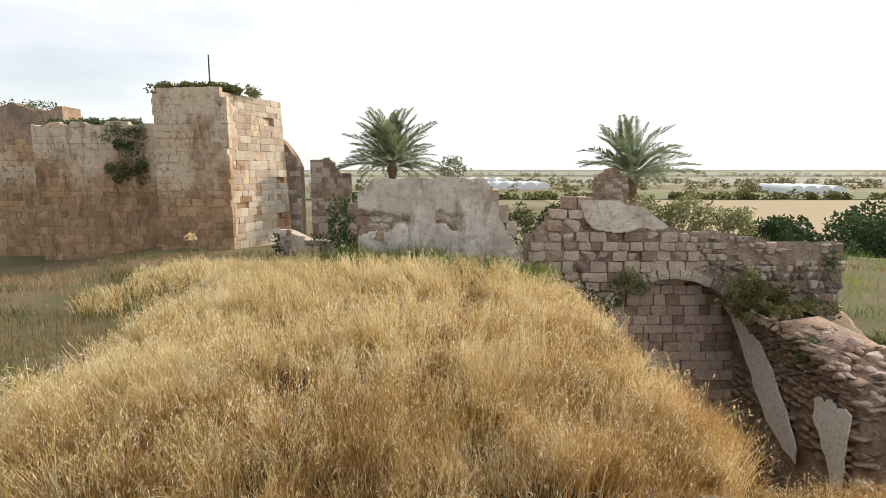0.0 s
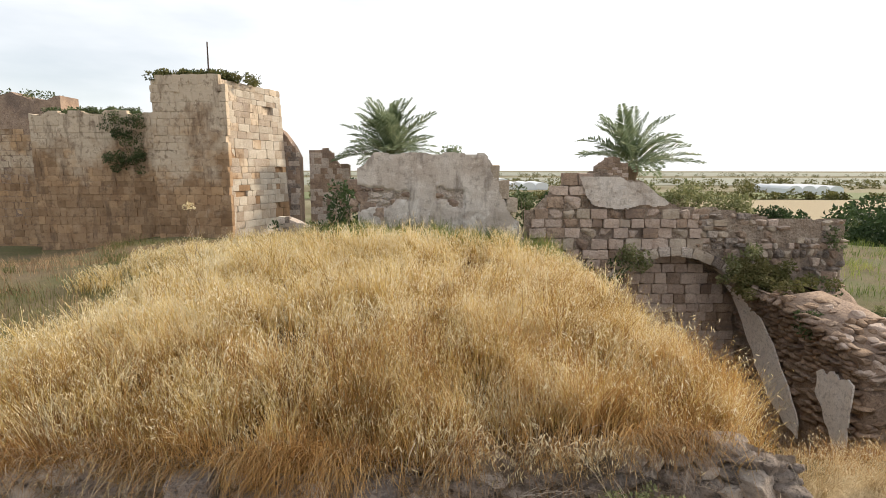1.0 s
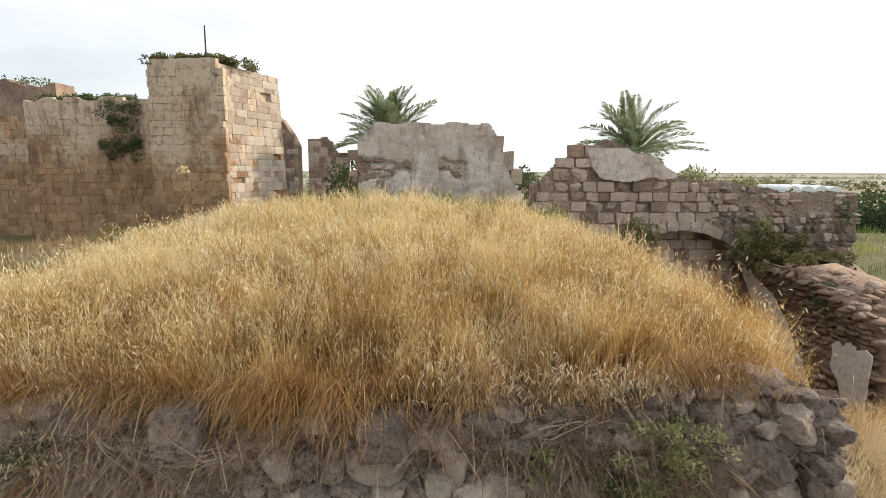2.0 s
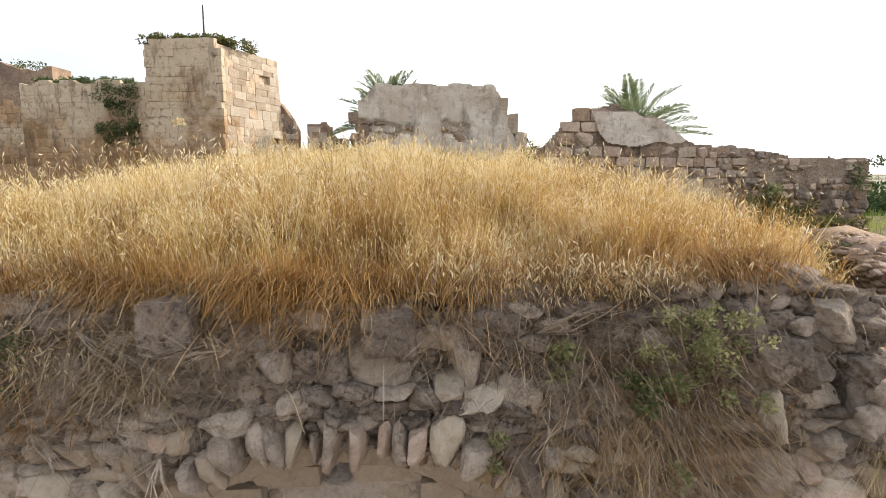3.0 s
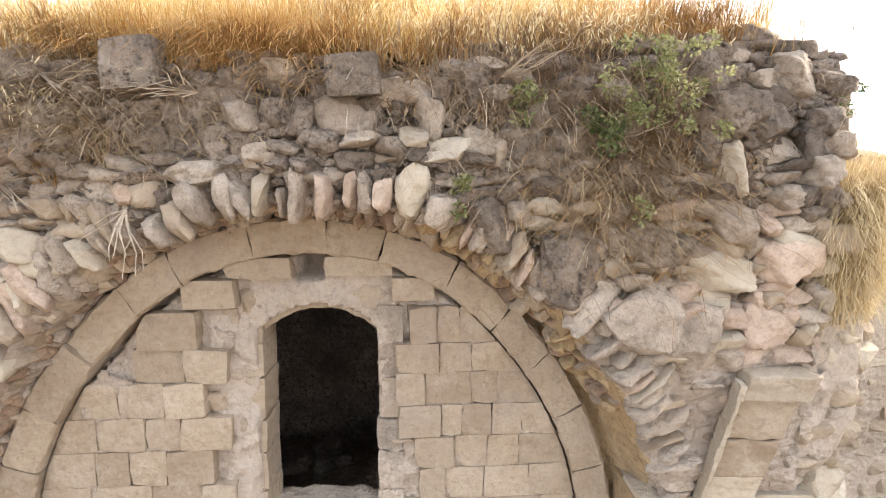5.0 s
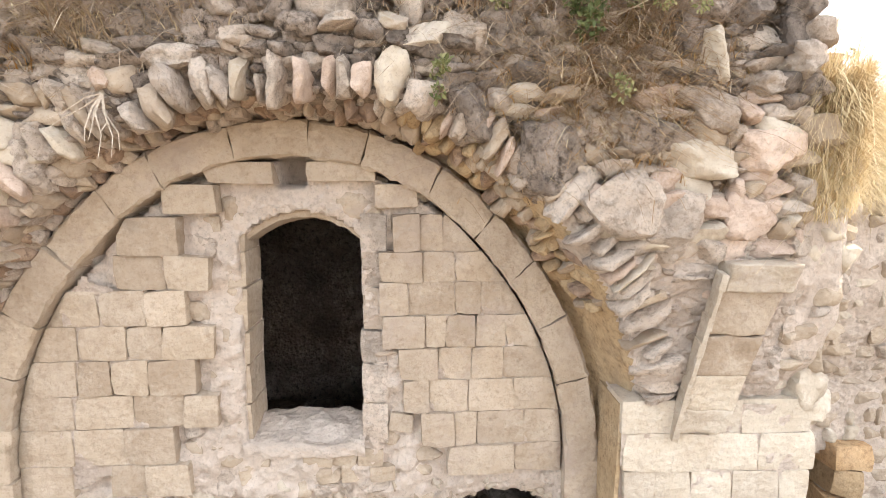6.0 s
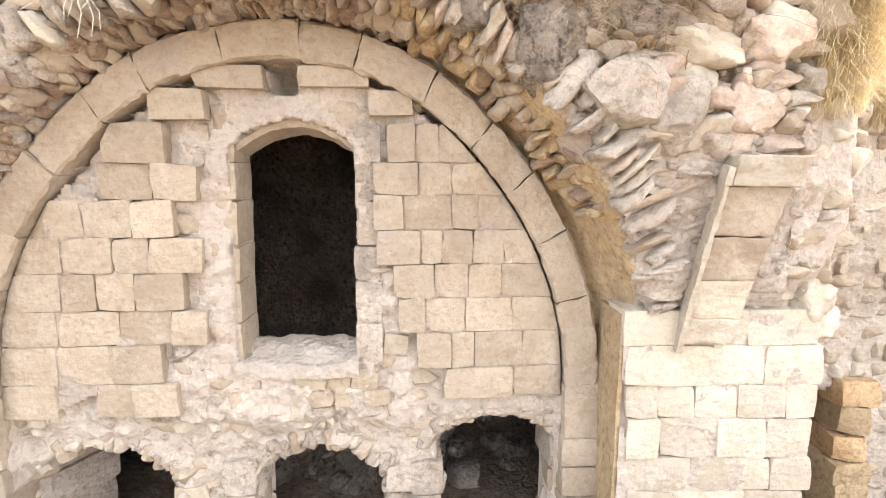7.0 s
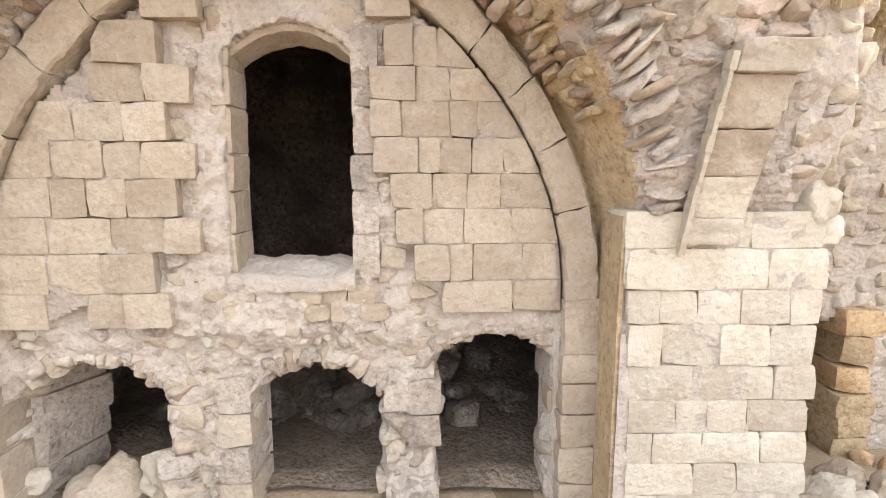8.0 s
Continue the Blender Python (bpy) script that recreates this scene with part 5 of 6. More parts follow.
def clumped(n, x0, x1, y0, y1, keep, tight=0.10, per=13):
    """Points in tufts over a rectangle."""
    m = n // per
    cx, cy = NR.uniform(x0, x1, m), NR.uniform(y0, y1, m)
    ok = np.array([keep(a, b) for a, b in zip(cx, cy)])
    cx, cy = cx[ok], cy[ok]
    x = np.repeat(cx, per) + NR.normal(0, tight, len(cx) * per)
    y = np.repeat(cy, per) + NR.normal(0, tight, len(cx) * per)
    return x, y, np.repeat(np.arange(len(cx)), per), len(cx)


def meadow(name, n, rect, surface, keep, height, material, heads, label, width=(0.004, 0.007), spread_lean=0.13, wind=(-0.05, -0.03), tight=0.075, head_size=0.02):
    x, y, tuft, m = clumped(n, *rect, keep, tight)
    z = np.array([surface(a, b) for a, b in zip(x, y)]) - 0.03
    tall = height * NR.uniform(0.42, 1.28, m)[tuft] * NR.uniform(0.6, 1.12, len(x))
    tall *= 1 + 0.30 * field_noise(x, y, 0.6, 3.0)
    lean = NR.normal(0, 0.23, (m, 2))[tuft] + NR.normal(0, spread_lean, (len(x), 2)) + np.array(wind)
    lean[:, 0] += 0.28 * field_noise(x, y, 0.5, 8.0) + 0.38 * field_noise(x, y, 2.1, 4.0)
    lean[:, 1] += 0.38 * field_noise(x, y, 2.1, 6.0)
    tall *= 1 + 0.35 * field_noise(x, y, 1.7, 2.0)
    return blades(name, np.stack([x, y, z], 1), tall, NR.uniform(*width, len(x)), lean, material, heads, label=label, head_size=head_size)


def bare(x, y):
    if x > 0.2 and y < 5.02 + 0.15 * wob(x, 0, 0, 2, 2):
        return False
    return wob(x, y, 2, 0.8, 3) > -0.6


meadow("rust_grass", 14000, (-4.8, 3.1, 4.62, 6.6), mound_z, bare, 0.5, RUST, None, "rust-coloured dry grass along the mound's front", (0.005, 0.009))
meadow("dry_grass", 25000, (-5.4, 3.1, 4.66, 7.4), mound_z, bare, 0.57, STRAW, HEADS, "tall golden dry oat grass on the mound", (0.005, 0.009), head_size=0.024)
meadow("dry_grass", 27000, (-6.6, 3.5, 6.6, 11.0), mound_z, bare, 0.58, STRAW, HEADS, "tall golden dry oat grass on the mound", (0.010, 0.018), head_size=0.034)
meadow("dry_grass", 20000, (-7.6, 3.3, 10.8, 14.3), mound_z, lambda x, y: not (x > -3.2 and y > 12.4 + 0.5 * wob(x, y, 1, 1, 2)), 0.54, STRAW, HEADS, "tall golden dry oat grass on the mound", (0.012, 0.019), head_size=0.036)
meadow("rust_grass", 35000, (-0.8, 4.1, 4.66, 10.5), mound_z, lambda x, y: RND.random() < (x + 1.0) / 3.4 and (x < 3.15 or 5.7 < y < 8), 0.55, RUST, STRAW, "rust-coloured dry grass on the mound's shoulder", (0.005, 0.009), head_size=0.017)
meadow("low_grass", 20000, (-6.0, 3.15, 4.62, 10.5), mound_z, bare, 0.30, RUST, None, "short rust-brown undergrowth on the mound", (0.006, 0.010), 0.35)
n = 1000  # tall stray stems against the sky
sx, sy = NR.uniform(-4.5, 3.0, n), NR.uniform(4.8, 8.5, n)
sz = np.array([mound_z(a, b) for a, b in zip(sx, sy)])
blades("tall_weeds", np.stack([sx, sy, sz], 1), NR.uniform(0.55, 1.1, n), NR.uniform(0.004, 0.007, n), NR.normal(0, 0.2, (n, 2)), RUST, HEADS, label="tall thin weed stems standing above the dry grass", head_size=0.03)
meadow("brown_grass", 12000, (-4.6, 3.05, 4.55, 5.3), mound_z, bare, 0.34, RUST, None, "short rust-brown dry grass along the wall's edge", (0.004, 0.006), 0.4, (0, -0.25))
meadow("green_grass", 15000, (-3.6, 2.8, 11.9, 14.3), mound_z, lambda x, y: wob(x, y, 6, 1.0, 2) > -0.25, 0.48, GREEN, None, "fresh green grass below the plastered wall", (0.008, 0.014))
# olive here, darker than the other green: the hollow's shade in the colour
meadow("green_grass", 11000, (-16, -5.5, 9, 27), lambda x, y: max(ground_z(x, y), mound_z(x, y) if x > -9.3 and y < 17.5 else -9), lambda x, y: wob(x, y, 9, 0.25, 3) > -0.1, 0.42, OLIVE, None, "rough olive-green grass and weeds in the hollow", (0.012, 0.025), tight=0.25)
meadow("straw_grass", 10000, (-20, -6, 7, 27), lambda x, y: max(ground_z(x, y), mound_z(x, y) if x > -9.3 and y < 17.5 else -9), lambda x, y: wob(x, y, 9, 0.25, 3) < 0.1, 0.40, DRYBROWN, None, "dry brown grass in the hollow", (0.012, 0.022), tight=0.25, head_size=0.04)
meadow("ridge_grass", 9000, (-11.0, -4.5, 15.5, 22.5), plateau, lambda x, y: wob(x, y, 5, 0.5, 3) > -0.2, 0.55, STRAW, HEADS, "tall golden dry grass on the low ridge behind the mound", (0.014, 0.024), tight=0.2, head_size=0.045)
meadow("terrace_grass", 7000, (3.3, 9.0, 6.9, 8.3), ground_z, bare, 0.42, RUST, HEADS, "dry brown grass on the wall's terrace", (0.006, 0.011), tight=0.16)
meadow("green_grass", 6000, (9.5, 22, 10, 30), ground_z, lambda x, y: x > 11 or y < 14, 0.4, GREEN, None, "green grass beside the arched wall", (0.02, 0.035), tight=0.3)
meadow("pit_grass", 4500, (3.2, 4.6, 8.5, 14.6), lambda x, y: max(ground_z(x, y), mound_z(min(x, 3.84), y)), lambda x, y: True, 0.4, RUST, HEADS, "brown dry grass on the slope of the mound", (0.007, 0.012), 0.35, (0.2, 0))


def wall_plants(name, n, where, height, lean, material, heads, label, width=(0.005, 0.009), droop=0.5, spread_lean=0.4, head_size=0.018, stub=0.02):
    """Plants rooted in the face of the vault front; where() gives x and z."""
    xz = [where() for _ in range(n)]
    base = np.array([(x, front_y(x, z) + stub, z) for x, z in xz])
    tall = height * NR.uniform(0.4, 1.2, n)
    bend = np.array(lean) + NR.normal(0, spread_lean, (n, 2))
    bend[:, 1] = -np.abs(bend[:, 1]) - 0.08
    return blades(name, base, tall, NR.uniform(*width, n), bend, material, heads, droop, 5, label, None, head_size)


def region(cx, cz, rx, rz):
    return lambda: (cx + rx * max(-1.6, min(1.6, RND.gauss(0, 0.6))), cz + rz * max(-1.6, min(1.6, RND.gauss(0, 0.6))))


def edge_spot():
    """A root along the wall's ragged top edge, in uneven bunches."""
    while True:
        x = RND.uniform(-4.4, 2.9)
        thick = wob(x, 7, 0, 1.3, 3)
        if RND.random() < 0.45 + 0.9 * thick:
            return x, facade_top(x) + 0.05 + RND.gauss(0, 0.07) - 0.22 * max(0.0, thick) * RND.random()


wall_plants("hanging_grass", 1300, edge_spot, 0.3, (0, -0.6), PALESTRAW, None, "bleached dry grass hanging over the wall's edge", droop=0.7)
wall_plants("hanging_grass", 2800, edge_spot, 0.32, (0, -0.75), RUST, None, "rust-brown dry grass hanging over the wall's edge", droop=0.85)
for n, cx, cz, rx, rz, m, droop, label in (
        (2300, 1.5, 5.85, 0.8, 0.58, DRYBROWN, 0.9, "tangle of brown dry weeds on the wall"), (1300, 1.5, 5.8, 0.6, 0.5, TWIG, 0.4, "tangle of grey dry weeds on the wall"),
        (900, 1.5, 5.75, 0.75, 0.5, RUST, 0.6, "tangle of rust-coloured dry weeds on the wall"),
        (900, 1.1, 6.55, 0.8, 0.3, TWIG, 0.2, "tangle of grey dry weeds on the wall"), (700, 1.1, 6.5, 0.8, 0.35, DRYBROWN, 0.7, "tangle of brown dry weeds on the wall"),
        (1100, -2.8, 6.4, 0.95, 0.38, TWIG, 0.3, "grey dry weeds on the wall"), (900, -2.7, 6.45, 0.95, 0.4, PALESTRAW, 0.7, "bleached dry grass on the wall"), (700, -2.7, 6.45, 0.95, 0.45, DRYBROWN, 0.8, "brown dry weeds on the wall"), (700, 1.5, 5.85, 0.75, 0.55, PALESTRAW, 0.9, "bleached dry grass hanging on the wall"),
        (500, -3.4, 6.2, 0.5, 0.4, RUST, 0.7, "rust-coloured dry weeds on the wall"), (650, -0.7, 6.75, 0.9, 0.2, DRYBROWN, 0.8, "brown dry weeds on the wall")):
    wall_plants("dry_weeds", n, region(cx, cz, rx, rz), 0.23, (0, -0.3), m, None, label, droop=droop, spread_lean=1.0, width=(0.007, 0.015))
wall_plants("hanging_grass", 1500, region(-1.35, 6.88, 0.6, 0.16), 0.42, (0, -0.4), RUST, None, "rust-brown dry grass hanging between two squared stones", droop=1.0, spread_lean=0.35, width=(0.006, 0.011))
wall_plants("dry_twigs", 1500, region(0.9, 6.5, 1.5, 0.5), 0.26, (0, -0.35), TWIG, None, "thin grey dry twigs hanging on the wall", droop=1.1, spread_lean=0.8, width=(0.006, 0.011))
wall_plants("dry_twigs", 1100, region(-3.0, 6.5, 1.3, 0.45), 0.26, (0, -0.35), TWIG, None, "thin grey dry twigs hanging on the wall", droop=1.1, spread_lean=0.8, width=(0.006, 0.011))
wall_plants("flowering_weeds", 420, region(0.9, 6.98, 0.9, 0.12), 0.30, (0, -0.3), TWIG, HEADS, "dry weeds with small white flower heads", head_size=0.03, spread_lean=0.35, droop=0.2)
wall_plants("flowering_weeds", 160, region(-3.3, 6.4, 0.4, 0.2), 0.28, (0, -0.3), SHRUB, HEADS, "grey-green weeds with pale flower heads", head_size=0.03, spread_lean=0.35, droop=0.2)


def leaves(name, centers, radius, n, size, material, parent=None, label="", flat_top=0.8):
    """Clumps of small leaves, each a bent pair of triangles, round the given centres."""
    c = np.array(centers)
    r = np.asarray(radius) * np.ones(len(c))
    pick = NR.integers(0, len(c), n)
    d = NR.normal(0, 1, (n, 3))
    d /= np.linalg.norm(d, axis=1, keepdims=True)
    p = c[pick] + d * (r[pick] * NR.uniform(0.35, 1.0, n) ** 0.6)[:, None] * np.array([1, 1, flat_top])
    a = NR.normal(0, 1, (n, 3)) + d * 0.8
    a /= np.linalg.norm(a, axis=1, keepdims=True)
    b = np.cross(a, NR.normal(0, 1, (n, 3)))
    b /= np.linalg.norm(b, axis=1, keepdims=True)
    sz = (size * NR.uniform(0.6, 1.4, n))[:, None]
    up = np.cross(a, b) * sz * 0.18
    v = np.stack([p, p + a * sz * 0.5 + b * sz * 0.32 + up, p + a * sz, p + a * sz * 0.5 - b * sz * 0.32 + up], 1).reshape(-1, 3)
    f = np.arange(4 * n).reshape(-1, 4)
    tri = np.concatenate([f[:, [0, 1, 2]], f[:, [0, 2, 3]]])
    mesh = bpy.data.meshes.new(name)
    mesh.from_pydata(v.tolist(), [], tri.tolist())
    mesh.materials.append(material)
    ob = new(name, mesh)
    ob.parent = parent
    return tagged(ob, label)


def stems(name, root, ends, thick, material, parent):
    """Branching stems from one root to each end."""
    bm = bmesh.new()
    for e in ends:
        a, b = Vector(root), Vector(e)
        pts = [a.lerp(b, t) + Vector((RND.uniform(-1, 1), RND.uniform(-1, 1), RND.uniform(-1, 1))) * 0.12 * (b - a).length * math.sin(math.pi * t) for t in (0, 0.35, 0.7, 1)]
        rings = []
        for i, p in enumerate(pts):
            r = thick * (1 - 0.25 * i)
            rings.append([bm.verts.new(p + Vector((r * math.cos(k * 2.094), r * math.sin(k * 2.094), 0.3 * r * k))) for k in range(3)])
        for q, w in zip(rings, rings[1:]):
            for k in range(3):
                bm.faces.new((q[k], q[(k + 1) % 3], w[(k + 1) % 3], w[k]))
    return part(name, bm, material, parent)


def bush(name, root, clumps, n, size, leaf, label, thick=0.01, radius=0.1, category="bush"):
    ob = tagged(empty(name, root), label, category)
    local = [tuple(Vector(c) - Vector(root)) for c in clumps]
    for c in local:
        stems("stem", (0, 0, 0), [c], thick, TWIG, ob)
    leaves("foliage", local, radius, n, size, leaf, ob)
    return ob


def around(cx, cy, cz, rx, ry, rz, n):
    return [(cx + rx * RND.uniform(-1, 1), cy + ry * RND.uniform(-1, 1), cz + rz * RND.uniform(-1, 1)) for _ in range(n)]


bush("leafy_bush", (1.7, 4.42, 6.45), around(1.62, 4.18, 6.66, 0.44, 0.16, 0.32, 34), 1500, 0.034, LEAF, "pale green leafy bush growing from the wall", 0.007, 0.07)
bush("wall_weed", (0.75, 4.42, 6.45), around(0.72, 4.3, 6.55, 0.10, 0.08, 0.14, 5), 130, 0.05, LEAF, "small green weed growing from the wall", 0.006, 0.06)
bush("wall_weed", (0.28, 4.42, 5.82), around(0.27, 4.3, 5.86, 0.10, 0.08, 0.12, 5), 110, 0.045, LEAF, "small green weed growing from the wall", 0.006, 0.06)
bush("wall_weed", (1.25, 4.42, 6.2), around(1.25, 4.25, 6.35, 0.2, 0.1, 0.15, 8), 260, 0.05, SHRUB, "grey-green weed growing from the wall", 0.006, 0.08)
bush("wall_weed", (1.5, 4.2, 5.75), around(1.45, 4.12, 5.75, 0.12, 0.08, 0.12, 4), 70, 0.04, LEAF, "small green weed growing from the wall", 0.006, 0.05)
bush("wall_weed", (-3.4, 4.42, 6.45), around(-3.4, 4.3, 6.5, 0.25, 0.08, 0.2, 9), 220, 0.04, SHRUB, "grey-green weed growing from the wall", 0.006, 0.07)


bush("umbel_flower", (-5.35, 11.5, mound_z(-5.35, 11.5)), [(-5.35, 11.5, 8.88), (-5.28, 11.45, 8.86), (-5.42, 11.5, 8.86)], 90, 0.05, HEADS, "tall umbel with a pale dry flower head", 0.008, 0.08, "flower")


def dead_branch(root, spread_to, n, label):
    ob = tagged(empty("dead_branch", root), label, "branch")
    for _ in range(n):
        end = Vector(spread_to) * RND.uniform(0.5, 1.1) + Vector((RND.uniform(-0.3, 0.3), RND.uniform(-0.12, 0.05), RND.uniform(-0.18, 0.18)))
        stems("twig", (0, 0, 0), [end, end * 0.7 + Vector((RND.uniform(-0.1, 0.1), -0.03, RND.uniform(-0.1, 0.1)))], 0.0085, BLEACHED, ob)
    return ob


dead_branch((-1.75, 4.36, 6.62), (-0.55, -0.22, 0.06), 8, "bleached dead branch sticking out of the wall")
dead_branch((-2.9, 4.38, 6.75), (0.75, -0.2, -0.35), 7, "bleached dead branch sticking out of the wall")
dead_branch((-3.3, 4.38, 5.95), (0.75, -0.18, -0.15), 6, "bleached dead branch sticking out of the wall")
dead_branch((-2.35, 4.38, 5.75), (-0.1, -0.2, -0.35), 4, "bleached dead branch sticking out of the wall")
dead_branch((0.5, 4.38, 6.75), (0.4, -0.2, 0.2), 5, "grey dead stem on the wall")
dead_branch((1.35, 4.38, 6.3), (0.4, -0.22, -0.1), 5, "grey dead stem on the wall")

# dry grass spilling over the side wall
n = 9000
bx = NR.uniform(3.3, 5.8, n)
bz = np.array([side_top(a) for a in bx]) + NR.normal(-0.12, 0.22, n)
by = np.array([side_y(a, b) for a, b in zip(bx, bz)]) + NR.uniform(-0.05, 0.9, n)
bend = np.stack([NR.normal(0.0, 0.4, n), -np.abs(NR.normal(0.6, 0.4, n))], 1)
blades("hanging_grass", np.stack([bx, by, bz], 1), 0.5 * NR.uniform(0.4, 1.2, n), NR.uniform(0.005, 0.009, n), bend, TUFT, None, 0.8, 5, "golden dry grass spilling over the side wall")

n = 9000  # a thick tuft hanging down its near end
bx = 3.22 + 1.9 * NR.random(n)
bz = 5.9 - 1.05 * NR.random(n) ** 1.3 + 0.1 * np.sin(5 * bx)
by = np.array([side_y(a, b) for a, b in zip(bx, bz)]) + NR.uniform(-0.05, 0.1, n)
bend = np.stack([NR.normal(-0.12, 0.45, n), -np.abs(NR.normal(0.6, 0.3, n))], 1)
blades("hanging_grass", np.stack([bx, by, bz], 1), 0.6 * NR.uniform(0.4, 1.2, n), NR.uniform(0.004, 0.008, n), bend, TUFT, None, 1.0, 5, "golden dry grass hanging down the side wall")

# creepers and shrubs on the arched wall
for x, y, z, rx, ry, rz, k, n, leaf, label in (
        (5.15, 14.55, 7.35, 0.35, 0.15, 0.4, 12, 700, LEAF, "green creeper hanging on the arched wall"),
        (8.0, 14.4, 7.0, 0.4, 0.2, 0.6, 20, 1500, LEAF, "leafy creeper hanging beside the low arch"),
        (4.2, 14.3, 6.9, 0.7, 0.3, 0.3, 12, 600, SHRUB, "grey brush at the wall's foot"),
        (8.8, 13.7, 6.6, 1.1, 0.6, 0.3, 40, 4200, OLIVE, "low shrub on the broken vault"),
        (8.5, 14.2, 6.95, 0.6, 0.3, 0.25, 26, 2600, OLIVE, "low grey shrub on the broken vault"),
        (9.4, 13.0, 6.2, 0.8, 0.5, 0.2, 30, 3000, SHRUB, "low grey shrub on the broken vault"),
        (8.8, 12.4, 6.15, 0.6, 0.5, 0.2, 16, 1300, SHRUB, "low grey shrub on the broken vault"),
        (10.0, 13.0, 6.1, 0.9, 0.6, 0.25, 20, 1800, LEAF, "green weeds on the broken vault"),
        (9.6, 14.3, 6.4, 0.8, 0.2, 0.25, 10, 500, SHRUB, "grey shrub below the arched wall"),
        (10.75, 14.7, 7.9, 0.25, 0.2, 0.4, 6, 300, SHRUB, "dry creeper on the wall's end"),
        (-18.9, 33.0, 11.2, 1.1, 0.3, 1.7, 44, 3600, SHRUB, "dark creeper on the ruined curtain wall")):
    big = 0.32 if y > 30 else 0.17
    bush("creeper", (x, y + 0.2, z - rz), around(x, y, z, rx, ry, rz, k), n, 0.11 if y > 30 else 0.075, leaf, label, 0.012, big, "creeper")


def cap(name, x0, x1, y, z, depth, n, label, tilt=0.0, leaf=SHRUB):
    ob = tagged(empty(name, ((x0 + x1) / 2, y, z)), label, "plant")
    pts = [(RND.uniform(-0.5, 0.5) * (x1 - x0), RND.uniform(0, depth), RND.uniform(-0.05, 0.18) + tilt * RND.uniform(-0.5, 0.5)) for _ in range(max(6, int((x1 - x0) * 14)))]
    leaves("foliage", pts, 0.26 if y > 20 else 0.12, n, 0.13 if y > 20 else 0.07, leaf, ob)
    return ob


cap("wall_top_weeds", -15.2, -11.0, 29.2, 14.45, 2.0, 1500, "low grey-green weeds on the tower's top")
cap("wall_top_weeds", -15.2, -11.0, 29.1, 14.42, 2.0, 4200, "dry olive weeds on the tower's top", leaf=OLIVE)
cap("wall_top_weeds", -11.2, -10.2, 29.2, 14.4, 3.5, 500, "dry weeds on the tower's top", leaf=OLIVE)
cap("wall_top_weeds", -23.9, -18.5, 33.6, 12.95, 0.8, 3200, "low grey-green weeds on the curtain wall")
cap("wall_top_weeds", -31, -24.5, 35.2, 14.2, 1.0, 700, "dry weeds on the high wall", leaf=SHRUB)
bush("shrub", (-7.4, 27.0, 5.9), around(-6.8, 27.0, 6.5, 1.2, 0.8, 0.5, 22), 1700, 0.16, DARKLEAF, "dark green shrub between the ruined walls", 0.03, 0.5)
bush("shrub", (-4.8, 24.0, 5.9), around(-4.1, 24.0, 7.8, 0.7, 0.8, 1.2, 20), 1500, 0.16, DARKLEAF, "dark green shrub behind the plastered wall", 0.03, 0.5)
bush("shrub", (11.0, 27.0, 5.5), around(11.2, 27.0, 7.9, 1.8, 1.0, 1.0, 40), 3600, 0.15, LEAF, "tall grey-green shrub at the palm's foot", 0.04, 0.5)
bush("shrub", (13.0, 25.0, 5.5), around(13.2, 25.0, 7.7, 0.9, 0.6, 0.7, 18), 1500, 0.13, LEAF, "light green shrub behind the arched wall", 0.03, 0.4)
bush("shrub", (5.4, 22.0, 5.7), around(5.0, 22.0, 8.2, 0.9, 0.7, 0.7, 18), 1500, 0.14, DARKLEAF, "green shrub behind the ruined gable", 0.03, 0.45)
bush("shrub", (3.0, 20.0, 5.7), around(2.4, 20.0, 8.3, 1.0, 0.6, 0.5, 18), 1500, 0.12, SHRUB, "grey cactus-like shrub behind the wall", 0.03, 0.35)
bush("shrub", (16.5, 28.0, 4.6), around(16.6, 28.0, 7.0, 0.9, 0.6, 0.6, 14), 1300, 0.15, DARKLEAF, "dark round shrub on the slope", 0.04, 0.45)


# ---- palms ----
def frond_mesh(length, sag, seed):
    """An arching rachis with leaflets on both sides; it grows along +x and rises."""
    rnd = random.Random(seed)
    verts, faces = [], []

    def quad(a, b, c, d):
        k = len(verts)
        verts.extend((a, b, c, d))
        faces.append((k, k + 1, k + 2, k + 3))

    def spine(t):
        return Vector((length * t, 0, length * (0.36 * t - sag * t ** 2.4)))
    for i in range(10):
        a, b = spine(i / 10), spine((i + 1) / 10)
        w0, w1 = 0.035 * (1 - i / 11), 0.035 * (1 - (i + 1) / 11)
        up = Vector((0, 0, 0.02))
        quad(a + Vector((0, w0, 0)), b + Vector((0, w1, 0)), b + up * 0.5, a + up)
        quad(a - Vector((0, w0, 0)), b - Vector((0, w1, 0)), b + up * 0.5, a + up)
    n = 46
    for i in range(n):
        t = 0.14 + 0.86 * i / (n - 1)
        p, ahead = spine(t), (spine(min(1.0, t + 0.02)) - spine(t - 0.02)).normalized()
        long = length * 0.23 * math.sin(math.pi * (0.15 + 0.80 * t)) ** 0.7 * rnd.uniform(0.8, 1.1)
        for side in (-1, 1):
            d = (ahead * 0.75 + Vector((0, side, 0)) * 0.8 + Vector((0, 0, rnd.uniform(0.05, 0.45)))).normalized()
            w = ahead.cross(d).cross(d).normalized() * 0.036
            tip = p + d * long + Vector((0, 0, -0.12 * long))
            m = p + d * long * 0.5
            quad(p, m + w, tip, m - w)
    mesh = bpy.data.meshes.new("frond")
    mesh.from_pydata([tuple(v) for v in verts], [], faces)
    mesh.materials.append(FROND)
    return mesh


FRONDS = [frond_mesh(3.4, 0.16 + 0.08 * i, i) for i in range(5)]


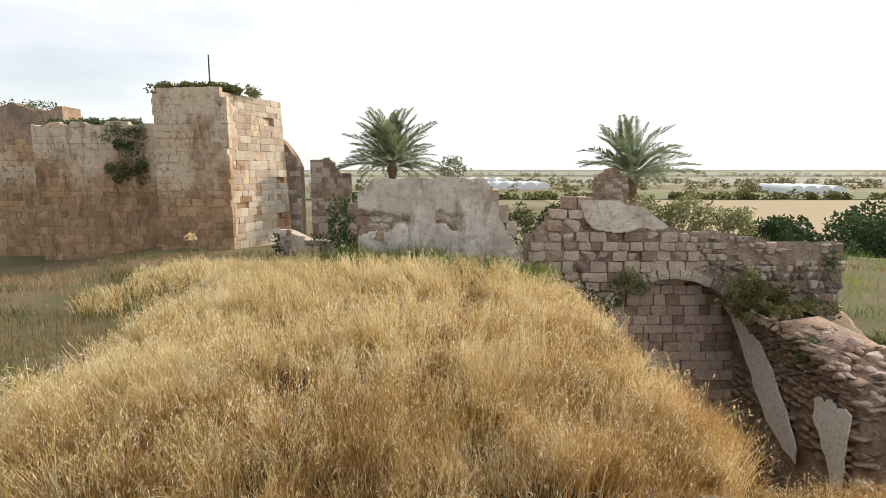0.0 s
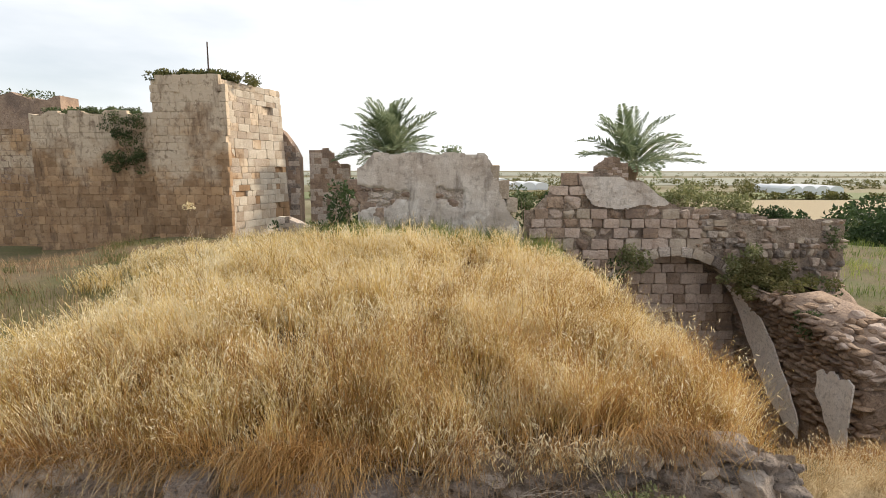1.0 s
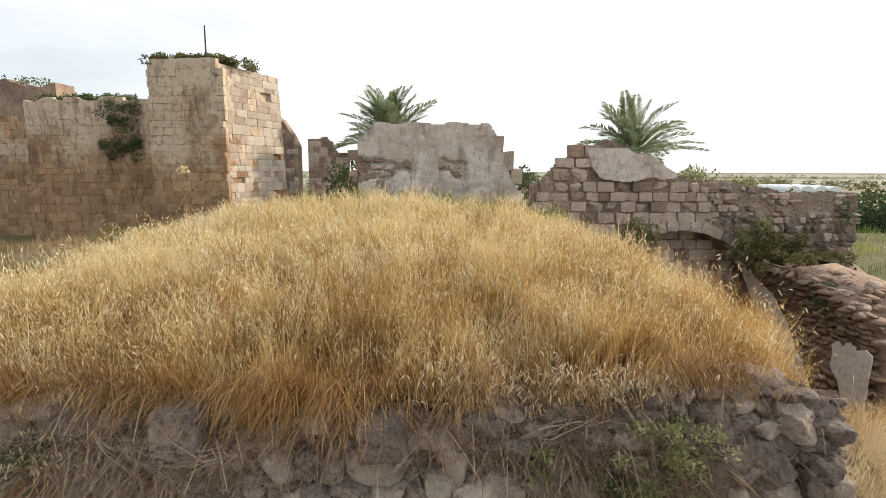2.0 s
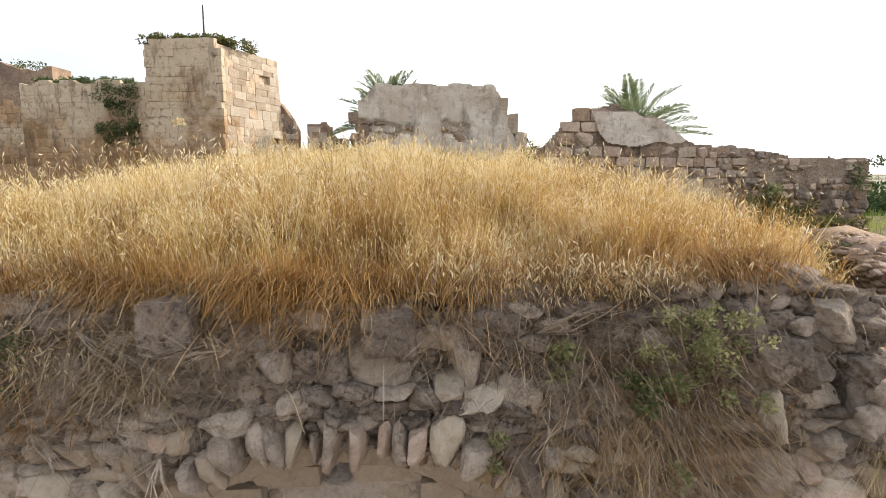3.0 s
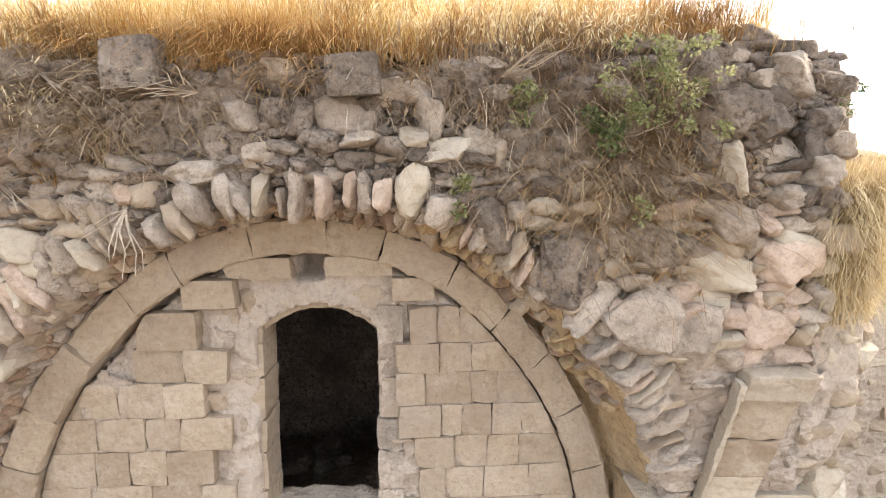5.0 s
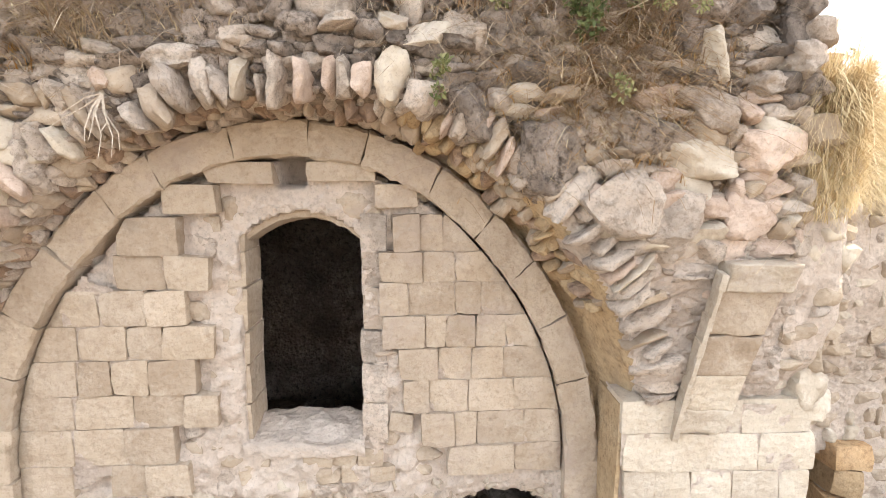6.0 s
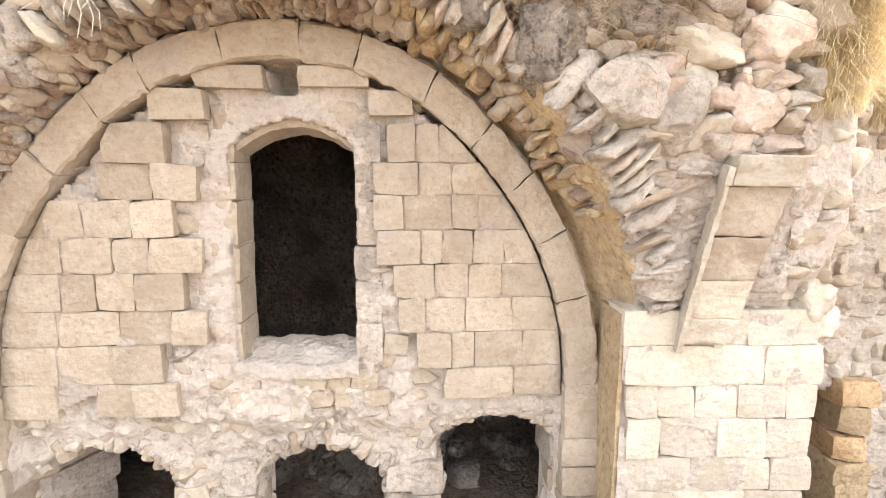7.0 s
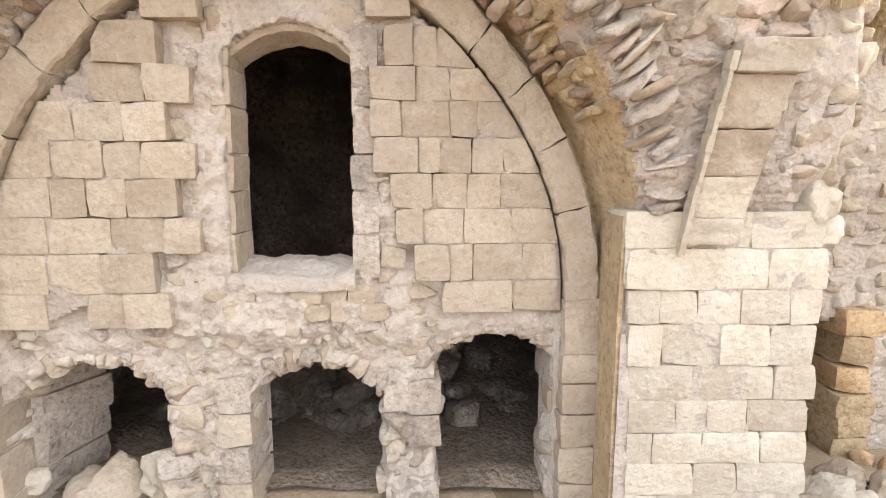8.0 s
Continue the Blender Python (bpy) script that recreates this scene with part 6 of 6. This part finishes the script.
def palm(x, y, base, crown, n, scale, label, seed, flat_share=0.5):
    rnd = random.Random(seed)
    ob = tagged(empty("palm_tree", (x, y, base)), label, "palm")
    bm = bmesh.new()
    rings, k = [], 12
    high = crown - base
    for i in range(25):
        z = high * i / 24
        r = 0.30 - 0.07 * i / 24 + (0.03 if i % 2 else -0.01) + (0.10 if i > 21 else 0)
        rings.append([bm.verts.new((r * math.cos(2 * math.pi * j / k), r * math.sin(2 * math.pi * j / k), z)) for j in range(k)])
    for a, b in zip(rings, rings[1:]):
        for j in range(k):
            bm.faces.new((a[j], a[(j + 1) % k], b[(j + 1) % k], b[j]))
    bm.faces.new(rings[-1])
    part("trunk", bm, BARK, ob)
    for i in range(n):
        f = new("frond", FRONDS[rnd.randrange(5)])
        f.parent = ob
        up = rnd.uniform(-0.15, 1.0)
        tilt = -74 * up + 6
        s = scale * rnd.uniform(0.8, 1.1)
        f.matrix_local = pose(0, 0, high - 0.05 + 0.15 * up, 0, 0, i * 137.5 + rnd.uniform(-12, 12)) @ pose(0.1, 0, 0, rnd.uniform(-25, 25), tilt, 0) @ Matrix.Scale(s, 4)
    return ob


palm(-3.4, 37.0, 5.6, 10.45, 64, 1.07, "bushy date palm behind the plastered wall", 3)
palm(11.4, 33.0, 5.3, 9.85, 34, 1.07, "date palm with open arching fronds", 8)


# ---- trees and farmland on the plain ----
def tree(x, y, base, high, wide, n, label, seed, leaf=DARKLEAF, size=0.42):
    rnd = random.Random(seed)
    ob = tagged(empty("tree", (x, y, base)), label, "tree")
    tips = []
    for _ in range(26):
        a, r, h = rnd.uniform(0, 6.283), wide * math.sqrt(rnd.random()), rnd.uniform(0.35, 1.0)
        r *= math.sin(math.pi * (0.12 + 0.8 * h)) ** 0.6
        tips.append((r * math.cos(a), r * math.sin(a), high * h - 0.2))
    bm = bmesh.new()
    bmesh.ops.create_cone(bm, segments=8, radius1=0.05 * high, radius2=0.025 * high, depth=high * 0.5, matrix=pose(0, 0, high * 0.25))
    trunk = part("trunk", bm, BARK, ob)
    for c in tips[::2]:
        stems("limb", (0, 0, high * 0.3), [c], 0.012 * high, BARK, trunk)
    leaves("crown", tips, wide * 0.36, n, size, leaf, ob)
    return ob


for i, (x, y, base, high, wide) in enumerate(((34, 44, -1.5, 8.0, 3.6), (39, 47, -2.5, 8.6, 4.2), (44, 52, -3.5, 9.2, 4.5), (31, 50, -3.0, 7.8, 3.2), (37, 40, -1.0, 7.2, 3.4),
                                              (43, 43, -2.2, 7.8, 4.0), (48, 47, -3.5, 8.6, 4.2), (35, 55, -4.0, 8.0, 3.6), (27, 47, -2.4, 5.6, 2.4), (50, 40, -2.6, 8.2, 4.0))):
    tree(x, y, min(base, plateau(x, y)), high * 1.12, wide * 1.15, 4200, "dense dark green tree in a grove below the ruin", i)
bush("small_tree", (0.5, 33.0, 5.0), around(0.5, 33.0, 10.45, 0.9, 0.5, 0.4, 18), 600, 0.15, FROND, "small thin-leaved tree behind the plastered wall", 0.05, 0.3, "tree")

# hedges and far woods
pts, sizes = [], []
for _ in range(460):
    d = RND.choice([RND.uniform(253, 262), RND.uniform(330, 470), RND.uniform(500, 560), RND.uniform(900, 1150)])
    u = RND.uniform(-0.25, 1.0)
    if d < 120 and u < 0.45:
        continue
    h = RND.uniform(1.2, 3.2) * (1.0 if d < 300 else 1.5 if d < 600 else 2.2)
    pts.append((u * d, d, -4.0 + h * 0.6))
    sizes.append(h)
# olive leaves, lighter than the near trees', carry distance haze in their colour
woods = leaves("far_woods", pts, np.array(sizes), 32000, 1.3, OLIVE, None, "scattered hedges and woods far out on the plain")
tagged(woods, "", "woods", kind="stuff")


def tunnel(x, y, length, n, wide, high, along, label):
    """A block of white film tunnels side by side."""
    ob = tagged(empty("greenhouse", (x, y, -4.1)), label, "greenhouse")
    for k in range(n):
        bm = bmesh.new()
        rows = []
        for end in (0, length):
            rows.append([bm.verts.new(((k + 0.5 - 0.5 * math.cos(math.pi * i / 10)) * wide, end, high * (0.45 + 0.55 * math.sin(math.pi * i / 10)) if 0 < i < 10 else 0)) for i in range(11)])
        for i in range(10):
            bm.faces.new((rows[0][i], rows[1][i], rows[1][i + 1], rows[0][i + 1]))
        bm.faces.new(rows[0])
        bm.faces.new(rows[1][::-1])
        bmesh.ops.recalc_face_normals(bm, faces=bm.faces[:])
        part("tunnel", bm, FILM, ob)
    ob.rotation_euler = (0, 0, radians(along))
    return ob


tunnel(193, 305, 50, 4, 7.0, 5.0, -10, "white plastic film greenhouse tunnels on the plain")
tunnel(28, 375, 50, 5, 9.0, 5.0, 0, "white plastic film greenhouse tunnels on the plain")
tunnel(10, 470, 50, 4, 12.0, 6.0, 0, "white plastic film greenhouse tunnels on the plain")
